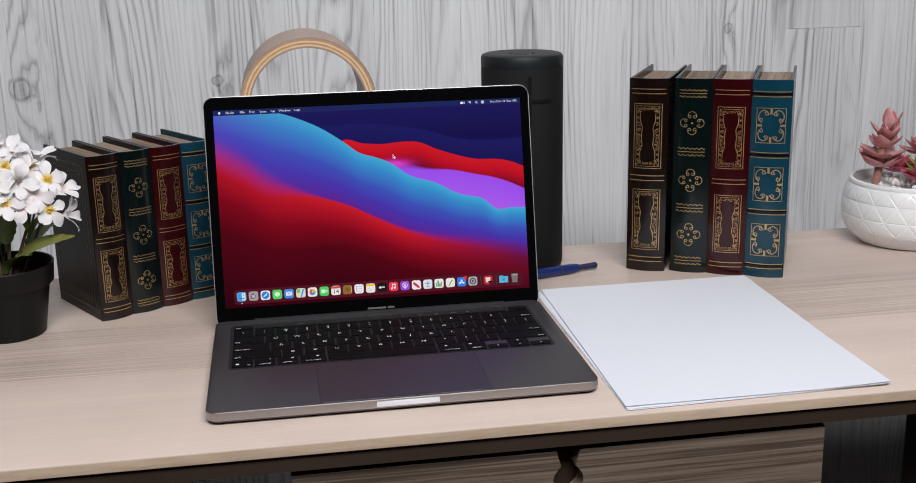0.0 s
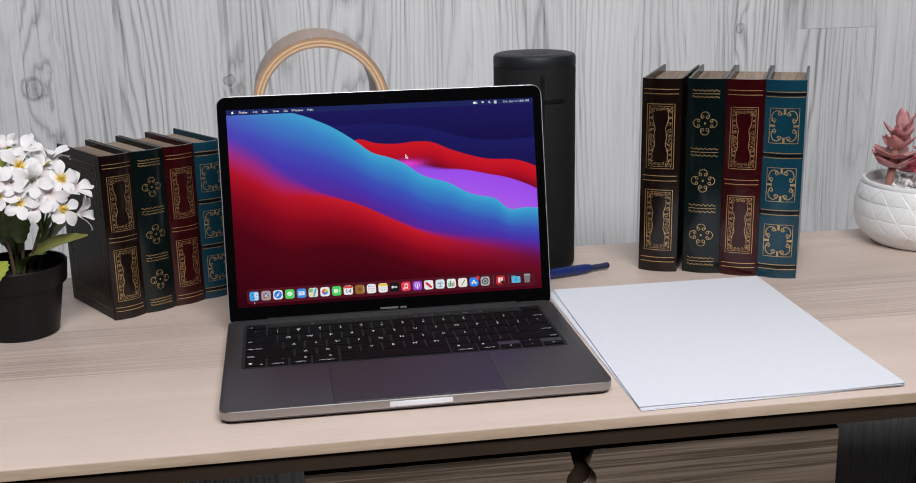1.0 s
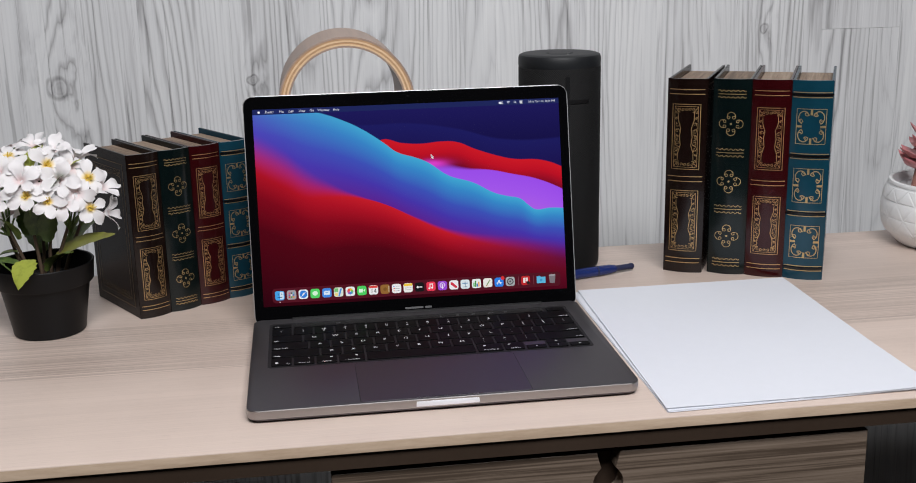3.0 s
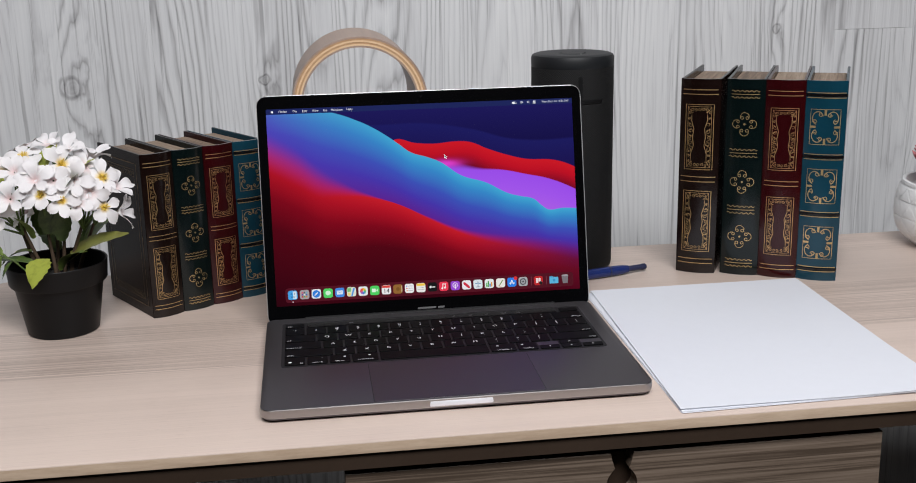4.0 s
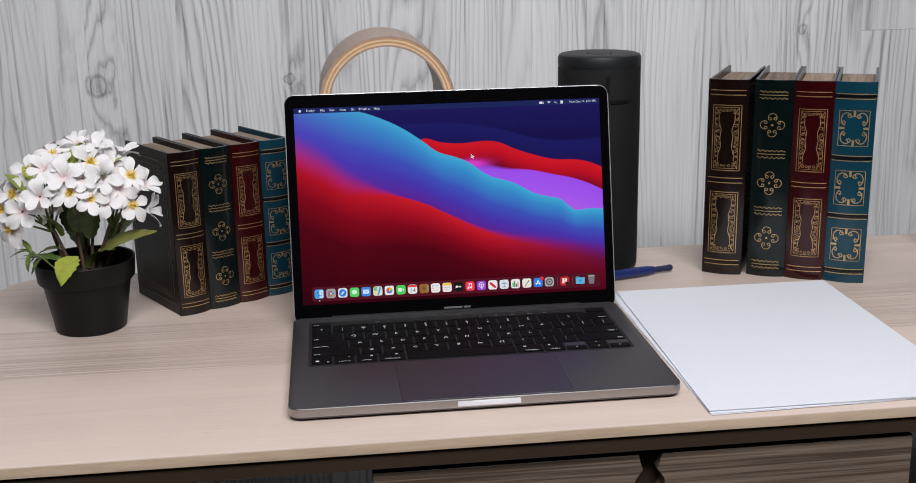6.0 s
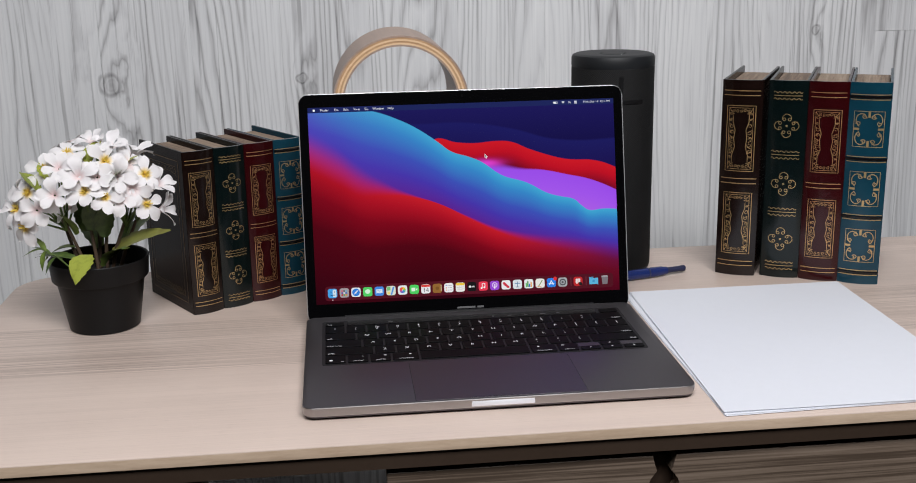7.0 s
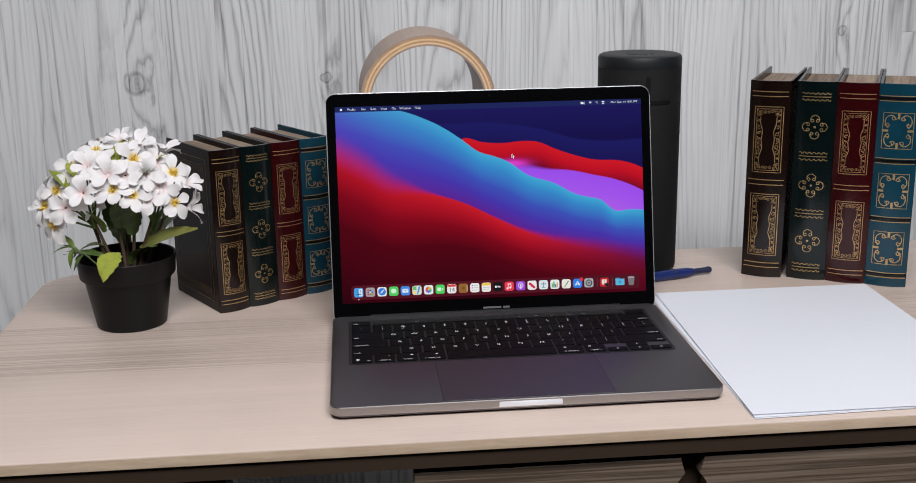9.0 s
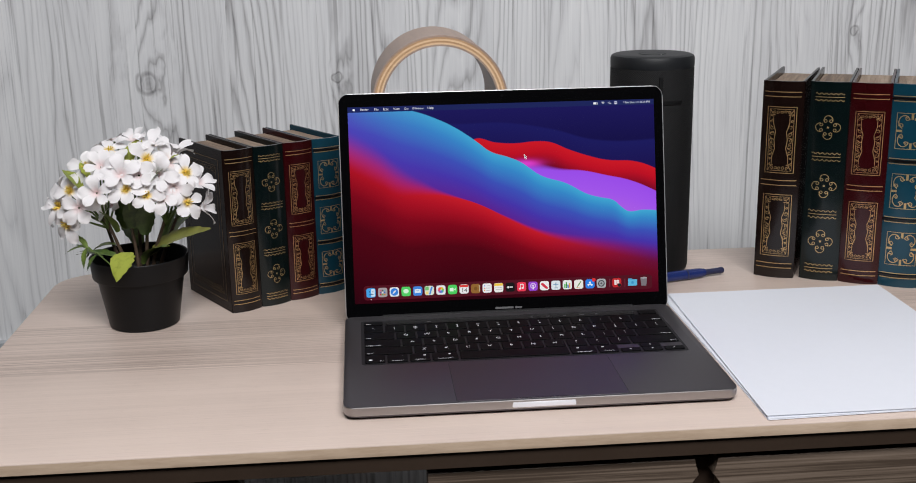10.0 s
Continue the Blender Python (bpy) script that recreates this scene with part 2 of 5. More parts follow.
def desk_wood():
    """Pale ash print: quiet boards, and one board with closer, darker grain."""
    m, n, l, b = mat("pale_ash_laminate", 0.42)
    tc = n.new("ShaderNodeTexCoord")
    xyz = n.new("ShaderNodeSeparateXYZ")
    l.new(tc.outputs["Object"], xyz.inputs[0])

    def stretched(kx, ky, detail, rough=0.55):
        c = n.new("ShaderNodeCombineXYZ")
        l.new(mathn(n, l, "MULTIPLY", xyz.outputs[0], kx), c.inputs[0])
        l.new(mathn(n, l, "MULTIPLY", xyz.outputs[1], ky), c.inputs[1])
        return noise_tex(n, l, c.outputs[0], 1.0, detail, rough)

    wob = mathn(n, l, "MULTIPLY_ADD", mathn(n, l, "SUBTRACT", stretched(3.0, 6.0, 2), 0.5), 0.016, xyz.outputs[1])
    band = ramp(n, [(0.0, (0.10, 0.10, 0.10)), (0.318, (0.12, 0.12, 0.12)), (0.332, (1, 1, 1)), (0.38, (0.85, 0.85, 0.85)), (0.50, (0.6, 0.6, 0.6)), (0.575, (0.75, 0.75, 0.75)), (0.592, (0.14, 0.14, 0.14)), (0.80, (0.12, 0.12, 0.12)), (0.83, (0.5, 0.5, 0.5)), (1.0, (0.25, 0.25, 0.25))])
    l.new(mathn(n, l, "MULTIPLY_ADD", wob, 2.05, 0.5), band.inputs[0])
    grain = stretched(2.2, 520.0, 4, 0.7)
    fine = stretched(9.0, 1500.0, 2, 0.6)
    broad = stretched(1.6, 24.0, 3)
    cloud = stretched(9.0, 12.0, 4, 0.6)
    fleck = ramp(n, [(0.0, (1, 1, 1)), (0.30, (1, 1, 1)), (0.37, (0, 0, 0)), (1.0, (0, 0, 0))])
    l.new(stretched(60.0, 900.0, 2, 0.5), fleck.inputs[0])
    g = mathn(n, l, "MULTIPLY", mathn(n, l, "SUBTRACT", grain, 0.52), mathn(n, l, "MULTIPLY", band.outputs[0], 1.75))
    v = mathn(n, l, "ADD", mathn(n, l, "MULTIPLY_ADD", mathn(n, l, "SUBTRACT", fine, 0.5), 0.14, 0.60), g)
    v = mathn(n, l, "MULTIPLY_ADD", mathn(n, l, "SUBTRACT", broad, 0.5), 0.22, v)
    v = mathn(n, l, "MULTIPLY_ADD", mathn(n, l, "SUBTRACT", cloud, 0.5), 0.16, v)
    v = mathn(n, l, "MULTIPLY_ADD", fleck.outputs[0], -0.07, v)
    v = mathn(n, l, "MULTIPLY_ADD", band.outputs[0], -0.10, v)
    tone = ramp(n, [(0.1, (0.27, 0.21, 0.18)), (0.42, (0.48, 0.385, 0.335)), (0.62, (0.63, 0.515, 0.45)), (0.9, (0.71, 0.595, 0.525))])
    l.new(v, tone.inputs[0])
    l.new(tone.outputs[0], b.inputs["Base Color"])
    l.new(mathn(n, l, "MULTIPLY_ADD", v, -0.12, 0.52), b.inputs["Roughness"])
    bump(n, l, b, v, 0.5, 0.00005)
    return m


M_WALL, M_DESK = wall_wood(), desk_wood()
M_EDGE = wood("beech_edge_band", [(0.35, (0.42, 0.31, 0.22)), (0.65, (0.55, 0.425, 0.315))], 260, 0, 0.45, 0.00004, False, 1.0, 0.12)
M_SEAM = plain("grey_board_joint", (0.44, 0.44, 0.445), 0.8)
M_TRIM = plain("pale_grey_trim", (0.45, 0.47, 0.49), 0.5)


def leather(name, colour, rough=0.15, gloss=0.42, tint=(1, 1, 1)):
    """Polished leather-look paper: fine pebbling, scuffs, a clear varnish."""
    m, n, l, b = mat(name, rough)
    v = coords(n, l, (1, 1, 1))
    cloud = noise_tex(n, l, v, 28, 4, 0.6)
    pebble = n.new("ShaderNodeTexVoronoi")
    pebble.inputs["Scale"].default_value = 520
    l.new(v, pebble.inputs["Vector"])
    scuff = noise_tex(n, l, v, 150, 5, 0.7)
    r = ramp(n, [(0.25, tuple(c * 0.75 for c in colour)), (0.5, colour), (0.8, tuple(min(1, c * 1.25 + 0.001) for c in colour))])
    l.new(mathn(n, l, "MULTIPLY_ADD", scuff, 0.35, mathn(n, l, "MULTIPLY", cloud, 0.65)), r.inputs[0])
    l.new(r.outputs[0], b.inputs["Base Color"])
    l.new(mathn(n, l, "MULTIPLY_ADD", scuff, 0.2, rough - 0.08), b.inputs["Roughness"])
    bump(n, l, b, mathn(n, l, "MULTIPLY_ADD", cloud, 0.5, pebble.outputs["Distance"]), 0.15, 0.00010)
    b.inputs["Specular IOR Level"].default_value = gloss
    b.inputs["Specular Tint"].default_value = (*tint, 1)
    return m


LEATHER = {
    "brown": leather("brown_leather", (0.0075, 0.0033, 0.0026)),
    "green": leather("green_leather", (0.0021, 0.0056, 0.0057)),
    "burgundy": leather("burgundy_leather", (0.026, 0.0016, 0.0026)),
    "teal": leather("teal_leather", (0.0045, 0.037, 0.060)),
}
# cover copies of the leathers: shade put in by darker colour and dimmed reflections
BOARDS = {
    "brown": leather("brown_board", (0.0062, 0.0026, 0.0019), 0.2, 0.12, (0.22, 0.16, 0.14)),
    "green": leather("green_board", (0.0020, 0.0050, 0.0050), 0.2, 0.12, (0.22, 0.16, 0.14)),
    "burgundy": leather("burgundy_board", (0.022, 0.0014, 0.0022), 0.2, 0.12, (0.22, 0.16, 0.14)),
    "teal": leather("teal_board", (0.0042, 0.034, 0.055), 0.2, 0.12, (0.22, 0.16, 0.14)),
}
M_BLACKLEATHER = leather("black_leather", (0.004, 0.004, 0.0045))
M_GILT = plain("gold_foil", (0.62, 0.42, 0.19), 0.40, 0.8, vary=0.35, scale=400)
M_DULLGILT = plain("worn_gold_foil", (0.13, 0.08, 0.034), 0.5, 0.3, vary=0.6, scale=300)
M_PAGES = wood("brown_page_edges", [(0.34, (0.10, 0.064, 0.042)), (0.5, (0.25, 0.18, 0.128)), (0.66, (0.37, 0.285, 0.215))], 420, 1, 0.7, 0.0003)
M_RUBBER = plain("black_rubber", (0.010, 0.0112, 0.013), 0.52, vary=0.15, spec=0.3)
M_LED = plain("pale_indicator", (0.5, 0.5, 0.5), 0.4)


def woven():
    """Black loudspeaker cloth: a fine diagonal weave."""
    m, n, l, b = mat("black_speaker_cloth", 0.7)
    tc = n.new("ShaderNodeTexCoord")
    xyz = n.new("ShaderNodeSeparateXYZ")
    l.new(tc.outputs["Object"], xyz.inputs[0])
    ang = mathn(n, l, "ARCTAN2", xyz.outputs[1], xyz.outputs[0])
    a = mathn(n, l, "MULTIPLY", ang, 72.0)
    z = mathn(n, l, "MULTIPLY", xyz.outputs[2], 1750.0)
    p = mathn(n, l, "ABSOLUTE", mathn(n, l, "SINE", mathn(n, l, "ADD", a, z)))
    q = mathn(n, l, "ABSOLUTE", mathn(n, l, "SINE", mathn(n, l, "SUBTRACT", a, z)))
    s = mathn(n, l, "MULTIPLY", p, q)
    r = ramp(n, [(0.15, (0.0015, 0.0015, 0.0016)), (0.75, (0.015, 0.015, 0.0155))])
    l.new(s, r.inputs[0])
    l.new(r.outputs[0], b.inputs["Base Color"])
    bump(n, l, b, s, 0.8, 0.0003)
    b.inputs["Specular IOR Level"].default_value = 0.2
    return m


M_MESH = woven()
M_PLYFACE = wood("walnut_veneer", [(0.3, (0.27, 0.19, 0.15)), (0.7, (0.40, 0.295, 0.24))], 120, 1, 0.45, 0.00003, False)
M_PLYLIGHT = wood("pale_ply_layer", [(0.3, (0.62, 0.42, 0.25)), (0.7, (0.76, 0.56, 0.36))], 200, 0, 0.5, 0.00003)
M_PLYDARK = wood("dark_ply_layer", [(0.3, (0.36, 0.20, 0.10)), (0.7, (0.52, 0.32, 0.17))], 200, 0, 0.5, 0.00003)
M_PENBLUE = plain("blue_pen_plastic", (0.012, 0.024, 0.12), 0.25, vary=0.1)
M_PENDARK = plain("dark_pen_rubber", (0.008, 0.012, 0.05), 0.5)
M_GREY = plain("dark_anodised_aluminium", (0.120, 0.112, 0.122), 0.44, 0.92, vary=0.04, bumps=0.000006, rvary=0.04)
# brighter copy of the deck metal: light on the sides put into the colour
M_GREYLIT = plain("lit_grey_aluminium", (0.40, 0.385, 0.385), 0.30, 1.0, vary=0.04, rvary=0.04)
M_RIMALU = plain("pale_aluminium_rim", (0.50, 0.50, 0.51), 0.35, 0.7, vary=0.03)
# near-white base colour stands in for the light the notch reflects
M_GLINTALU = plain("notch_glint_aluminium", (0.84, 0.85, 0.90), 0.38, 0.25, vary=0.03)
M_TRACKPAD = plain("trackpad_glass", (0.110, 0.103, 0.112), 0.44, 0.92, vary=0.03, rvary=0.03)
M_GAP = plain("dark_groove", (0.012, 0.012, 0.013), 0.6)
M_WELL = plain("keyboard_well_grey", (0.022, 0.021, 0.023), 0.5, 0.3, spec=0.15)
M_KEY = plain("black_key_plastic", (0.0035, 0.0035, 0.004), 0.45, vary=0.15, scale=200, spec=0.05)
M_LEGEND = plain("white_key_legend", (0.5, 0.5, 0.52), 0.5, vary=0.02)
# faint glow added to brighten the legends
M_LEGEND.node_tree.nodes["Principled BSDF"].inputs["Emission Color"].default_value = (0.9, 0.92, 1.0, 1)
M_LEGEND.node_tree.nodes["Principled BSDF"].inputs["Emission Strength"].default_value = 0.22
M_GLOSSBLACK = plain("gloss_black", (0.003, 0.003, 0.0035), 0.25, vary=0.1, rvary=0.04, spec=0.08)
M_BEZEL = plain("black_bezel_glass", (0.002, 0.002, 0.0024), 0.1, vary=0.1, rvary=0.03, spec=0.3)
M_DIMMARK = plain("dim_touch_mark", (0.05, 0.05, 0.055), 0.3)
M_CHIN = plain("pale_grey_print", (0.11, 0.11, 0.113), 0.5)
GLOW = 0.88
# the waves' upper edges, across and up the screen
E1 = [(0.0, 1.0), (0.1, 1.0), (0.205, 0.974), (0.298, 0.92), (0.345, 0.881), (0.391, 0.833), (0.418, 0.801), (0.459, 0.753), (0.512, 0.725), (0.549, 0.701), (0.624, 0.621), (0.699, 0.582), (0.775, 0.519), (0.813, 0.502), (0.855, 0.486), (0.884, 0.448), (0.907, 0.425), (0.955, 0.429), (1.0, 0.424)]
E2 = [(0.0, 0.2), (0.4, 0.8), (0.404, 0.82), (0.476, 0.8), (0.533, 0.793), (0.61, 0.8), (0.652, 0.794), (0.714, 0.753), (0.79, 0.712), (0.837, 0.694), (0.933, 0.681), (1.0, 0.643)]
E3 = [(0.0, 0.2), (0.45, 0.45), (0.541, 0.685), (0.606, 0.675), (0.682, 0.653), (0.759, 0.642), (0.835, 0.615), (0.911, 0.586), (1.0, 0.525)]
E4 = [(0.0, 0.784), (0.09, 0.7), (0.163, 0.62), (0.238, 0.578), (0.333, 0.532), (0.408, 0.491), (0.502, 0.417), (0.596, 0.347), (0.672, 0.308), (0.748, 0.281), (0.863, 0.246), (1.0, 0.199)]


def glow(colour, strength=None, cache={}):
    """A part of the lit screen."""
    if colour in cache:
        return cache[colour]
    m = bpy.data.materials.new("screen_light")
    m.use_nodes = True
    b = m.node_tree.nodes["Principled BSDF"]
    b.inputs["Base Color"].default_value = (0.005, 0.005, 0.005, 1)
    b.inputs["Roughness"].default_value = 0.15
    b.inputs["Specular IOR Level"].default_value = 0.08
    b.inputs["Emission Color"].default_value = (*srgb(*colour), 1)
    b.inputs["Emission Strength"].default_value = strength or GLOW
    cache[colour] = m
    return m


M_GLOWWHITE, M_GLOWDARK, M_MENUBAR = glow((240, 240, 245)), glow((20, 10, 25)), glow((24, 34, 92))
M_DOCK = glow((82, 12, 30))


def wallpaper():
    """The screen's picture: waves in layers, each with its own run of colour."""
    m, n, l, b = mat("screen_picture", 0.15)
    b.inputs["Base Color"].default_value = (0.002, 0.002, 0.002, 1)
    b.inputs["Specular IOR Level"].default_value = 0.08
    tc = n.new("ShaderNodeTexCoord")
    xyz = n.new("ShaderNodeSeparateXYZ")
    l.new(tc.outputs["Object"], xyz.inputs[0])
    u = mathn(n, l, "DIVIDE", xyz.outputs[0], 0.2865)
    v = mathn(n, l, "DIVIDE", xyz.outputs[2], 0.1815)

    def edge(points):
        c = n.new("ShaderNodeFloatCurve")
        cv = c.mapping.curves[0]
        while len(cv.points) < len(points):
            cv.points.new(0.5, 0.5)
        for p, (x, y) in zip(cv.points, points):
            p.location = (x, y)
        c.mapping.update()
        l.new(u, c.inputs["Value"])
        return c.outputs[0]

    def below(f, soft):
        s = n.new("ShaderNodeMapRange")
        s.interpolation_type = "SMOOTHSTEP"
        l.new(mathn(n, l, "DIVIDE", mathn(n, l, "SUBTRACT", f, v), soft if isinstance(soft, float) else mathn(n, l, "MAXIMUM", soft, 0.006)), s.inputs["Value"])
        s.inputs["From Min"].default_value, s.inputs["From Max"].default_value = -0.5, 0.5
        return s.outputs[0]

    def depth(f, span):
        return mathn(n, l, "DIVIDE", mathn(n, l, "SUBTRACT", f, v), span)

    def run(fac, stops):
        r = ramp(n, [(p, srgb(*c)) for p, c in stops])
        l.new(fac, r.inputs[0])
        return r.outputs[0]

    f1 = edge(E1)
    f2 = edge(E2)
    f3 = edge(E3)
    f4 = edge(E4)
    far = edge([(0.0, 0.93), (0.35, 0.90), (0.5, 0.90), (0.66, 0.86), (0.8, 0.80), (1.0, 0.795)])
    navy = run(v, [(0.6, (22, 12, 66)), (0.8, (20, 15, 74)), (1.0, (29, 24, 94))])
    navy = mixc(n, l, below(far, 0.015), navy, run(depth(far, 0.25), [(0.0, (28, 27, 98)), (0.6, (25, 16, 80)), (1.0, (28, 16, 78))]))
    red = run(depth(f2, 0.135), [(0.0, (214, 24, 38)), (0.4, (196, 14, 36)), (0.85, (128, 6, 36)), (1.0, (100, 2, 32))])
    # the pink glow where the violet wave rises
    du = mathn(n, l, "SUBTRACT", u, 0.575)
    dv = mathn(n, l, "MULTIPLY", mathn(n, l, "SUBTRACT", v, 0.688), 2.3)
    d2 = mathn(n, l, "ADD", mathn(n, l, "MULTIPLY", du, du), mathn(n, l, "MULTIPLY", dv, dv))
    pink = mathn(n, l, "POWER", 2.718, mathn(n, l, "MULTIPLY", d2, -520.0))
    red = mixc(n, l, pink, red, srgb(232, 62, 200))
    violet = run(depth(f3, 0.17), [(0.0, (160, 80, 244)), (0.5, (168, 88, 246)), (1.0, (178, 98, 240))])
    violet = mixc(n, l, pink, violet, srgb(225, 70, 225))
    span = mathn(n, l, "MAXIMUM", mathn(n, l, "SUBTRACT", f1, f4), 0.05)
    t = mathn(n, l, "DIVIDE", mathn(n, l, "SUBTRACT", f1, v), span)
    blue = run(t, [(0.0, (66, 176, 220)), (0.2, (56, 140, 208)), (0.5, (62, 84, 190)), (0.75, (72, 54, 176)), (1.0, (94, 34, 150))])
    left = mathn(n, l, "POWER", mathn(n, l, "SUBTRACT", 1.0, u), 6.0)
    blue = mixc(n, l, mathn(n, l, "MULTIPLY", left, 0.75), blue, srgb(84, 66, 190))
    reach = edge([(0.0, 0.80), (0.15, 0.72), (0.35, 0.52), (0.6, 0.42), (1.0, 0.45)])
    low = run(depth(f4, reach), [(0.0, (206, 28, 42)), (0.12, (178, 16, 36)), (0.28, (128, 4, 26)), (0.48, (82, 1, 18)), (1.0, (44, 0, 13))])
    lowright = run(depth(f4, 0.5), [(0.0, (112, 18, 70)), (0.2, (104, 8, 34)), (0.5, (62, 1, 20)), (1.0, (38, 0, 14))])
    low = mixc(n, l, run(u, [(0.6, (0, 0, 0)), (0.98, (255, 255, 255))]), low, lowright)
    soft = edge([(0.0, 0.22), (0.12, 0.20), (0.22, 0.10), (0.32, 0.02), (0.55, 0.02), (0.68, 0.05), (0.85, 0.09), (1.0, 0.11)])
    col = mixc(n, l, below(f2, 0.006), navy, red)
    col = mixc(n, l, below(f3, edge([(0.0, 0.08), (0.55, 0.07), (0.65, 0.03), (0.74, 0.009), (1.0, 0.006)])), col, violet)
    col = mixc(n, l, below(f1, 0.006), col, blue)
    col = mixc(n, l, below(f4, soft), col, low)
    l.new(col, b.inputs["Emission Color"])
    b.inputs["Emission Strength"].default_value = GLOW
    return m


M_SCREEN = wallpaper()


def petal_mat(name, throat, inner, outer):
    """White cloth petals with a streaked throat of another colour, letting some light through."""
    m, n, l, b = mat(name, 0.62)
    tc = n.new("ShaderNodeTexCoord")
    xyz = n.new("ShaderNodeSeparateXYZ")
    l.new(tc.outputs["Object"], xyz.inputs[0])
    ln = n.new("ShaderNodeVectorMath")
    ln.operation = "LENGTH"
    l.new(tc.outputs["Object"], ln.inputs[0])
    info = n.new("ShaderNodeObjectInfo")
    ang = n.new("ShaderNodeCombineXYZ")
    l.new(mathn(n, l, "MULTIPLY", mathn(n, l, "ARCTAN2", xyz.outputs[1], xyz.outputs[0]), 9.0), ang.inputs[0])
    l.new(mathn(n, l, "MULTIPLY", info.outputs["Random"], 30.0), ang.inputs[1])
    streak = noise_tex(n, l, ang.outputs[0], 1.0, 3, 0.6)
    reach = mathn(n, l, "MULTIPLY_ADD", info.outputs["Random"], 0.4, mathn(n, l, "MULTIPLY_ADD", streak, 0.9, 0.35))
    t = mathn(n, l, "DIVIDE", mathn(n, l, "DIVIDE", ln.outputs["Value"], reach), 0.010)
    white = (0.85, 0.83, 0.84)
    r = ramp(n, [(inner, throat), (outer, white)])
    l.new(t, r.inputs[0])
    vein = noise_tex(n, l, coords(n, l, (1, 1, 1)), 420, 3)
    col = mixc(n, l, mathn(n, l, "MULTIPLY", vein, 0.10), r.outputs[0], (0.80, 0.74, 0.76))
    l.new(col, b.inputs["Base Color"])
    bump(n, l, b, vein, 0.4, 0.0002)
    thin = n.new("ShaderNodeBsdfTranslucent")
    l.new(col, thin.inputs["Color"])
    both = n.new("ShaderNodeMixShader")
    both.inputs[0].default_value = 0.16
    l.new(b.outputs[0], both.inputs[1])
    l.new(thin.outputs[0], both.inputs[2])
    l.new(both.outputs[0], n["Material Output"].inputs["Surface"])
    return m


def leaf_mat(name, a, c, rough=0.5, scale=160, edge=None):
    m, n, l, b = mat(name, rough)
    v = coords(n, l, (1, 1, 1))
    s = noise_tex(n, l, v, scale, 4, 0.6)
    info = n.new("ShaderNodeObjectInfo")
    r = ramp(n, [(0.3, a), (0.7, c)])
    l.new(mathn(n, l, "MULTIPLY_ADD", mathn(n, l, "SUBTRACT", info.outputs["Random"], 0.5), 0.35, s), r.inputs[0])
    col = r.outputs[0]
    if edge:
        xyz = n.new("ShaderNodeSeparateXYZ")
        l.new(n["Texture Coordinate"].outputs["Object"], xyz.inputs[0])
        q = ramp(n, [(0.45, (0, 0, 0)), (1.0, (1, 1, 1))])
        l.new(xyz.outputs[0], q.inputs[0])
        col = mixc(n, l, q.outputs[0], col, edge)
    l.new(col, b.inputs["Base Color"])
    bump(n, l, b, s, 0.4, 0.0004)
    return m


M_PETALYELLOW = petal_mat("white_petal_yellow_throat", (0.84, 0.60, 0.09), 0.24, 0.62)
M_PETALPINK = petal_mat("white_petal_pink_throat", (0.80, 0.62, 0.61), 0.10, 0.9)
M_STAMEN = plain("yellow_stamens", (0.80, 0.60, 0.10), 0.6, vary=0.2, scale=300)
M_STEM = plain("brown_green_stem", (0.075, 0.048, 0.030), 0.6, vary=0.35, scale=200)
M_STALK = plain("green_stalk", (0.075, 0.12, 0.025), 0.55, vary=0.3, scale=200)
M_SOIL = plain("black_soil_foam", (0.012, 0.011, 0.010), 0.9, vary=0.4, scale=250, bumps=0.001)
M_LEAF = leaf_mat("green_cloth_leaf", (0.045, 0.085, 0.018), (0.14, 0.20, 0.035))
M_LEAFLIME = leaf_mat("lime_cloth_leaf", (0.17, 0.21, 0.025), (0.33, 0.37, 0.055))
M_LEAFOLIVE = leaf_mat("olive_cloth_leaf", (0.07, 0.05, 0.02), (0.17, 0.175, 0.035), 0.5, 70)
M_LEAFDARK = leaf_mat("dark_cloth_leaf", (0.022, 0.045, 0.012), (0.06, 0.10, 0.022))
M_CERAMIC = plain("white_ceramic", (0.78, 0.785, 0.79), 0.35, vary=0.03, scale=30)
M_PEBBLE = plain("white_pebble", (0.74, 0.73, 0.71), 0.6, vary=0.12, scale=90)
M_PINKLEAF = leaf_mat("dusty_pink_succulent", (0.46, 0.20, 0.205), (0.62, 0.34, 0.335), 0.5, 6.0, (0.48, 0.15, 0.165))
M_ROSELEAF = leaf_mat("rose_succulent", (0.42, 0.10, 0.14), (0.52, 0.20, 0.22), 0.5, 6.0, (0.45, 0.06, 0.11))
M_GREENLEAF = leaf_mat("green_succulent", (0.16, 0.30, 0.05), (0.36, 0.48, 0.11), 0.5, 6.0, (0.42, 0.20, 0.12))
M_PINKSTEM = plain("pink_brown_stem", (0.30, 0.14, 0.11), 0.6, vary=0.25, scale=200)

# ---- the room ----
WALL_Y, TOP = 0.604, 0.75


def setting(name, bm, material, label, category):
    return tagged(part(name, bm, material), label, category, "", "structure")


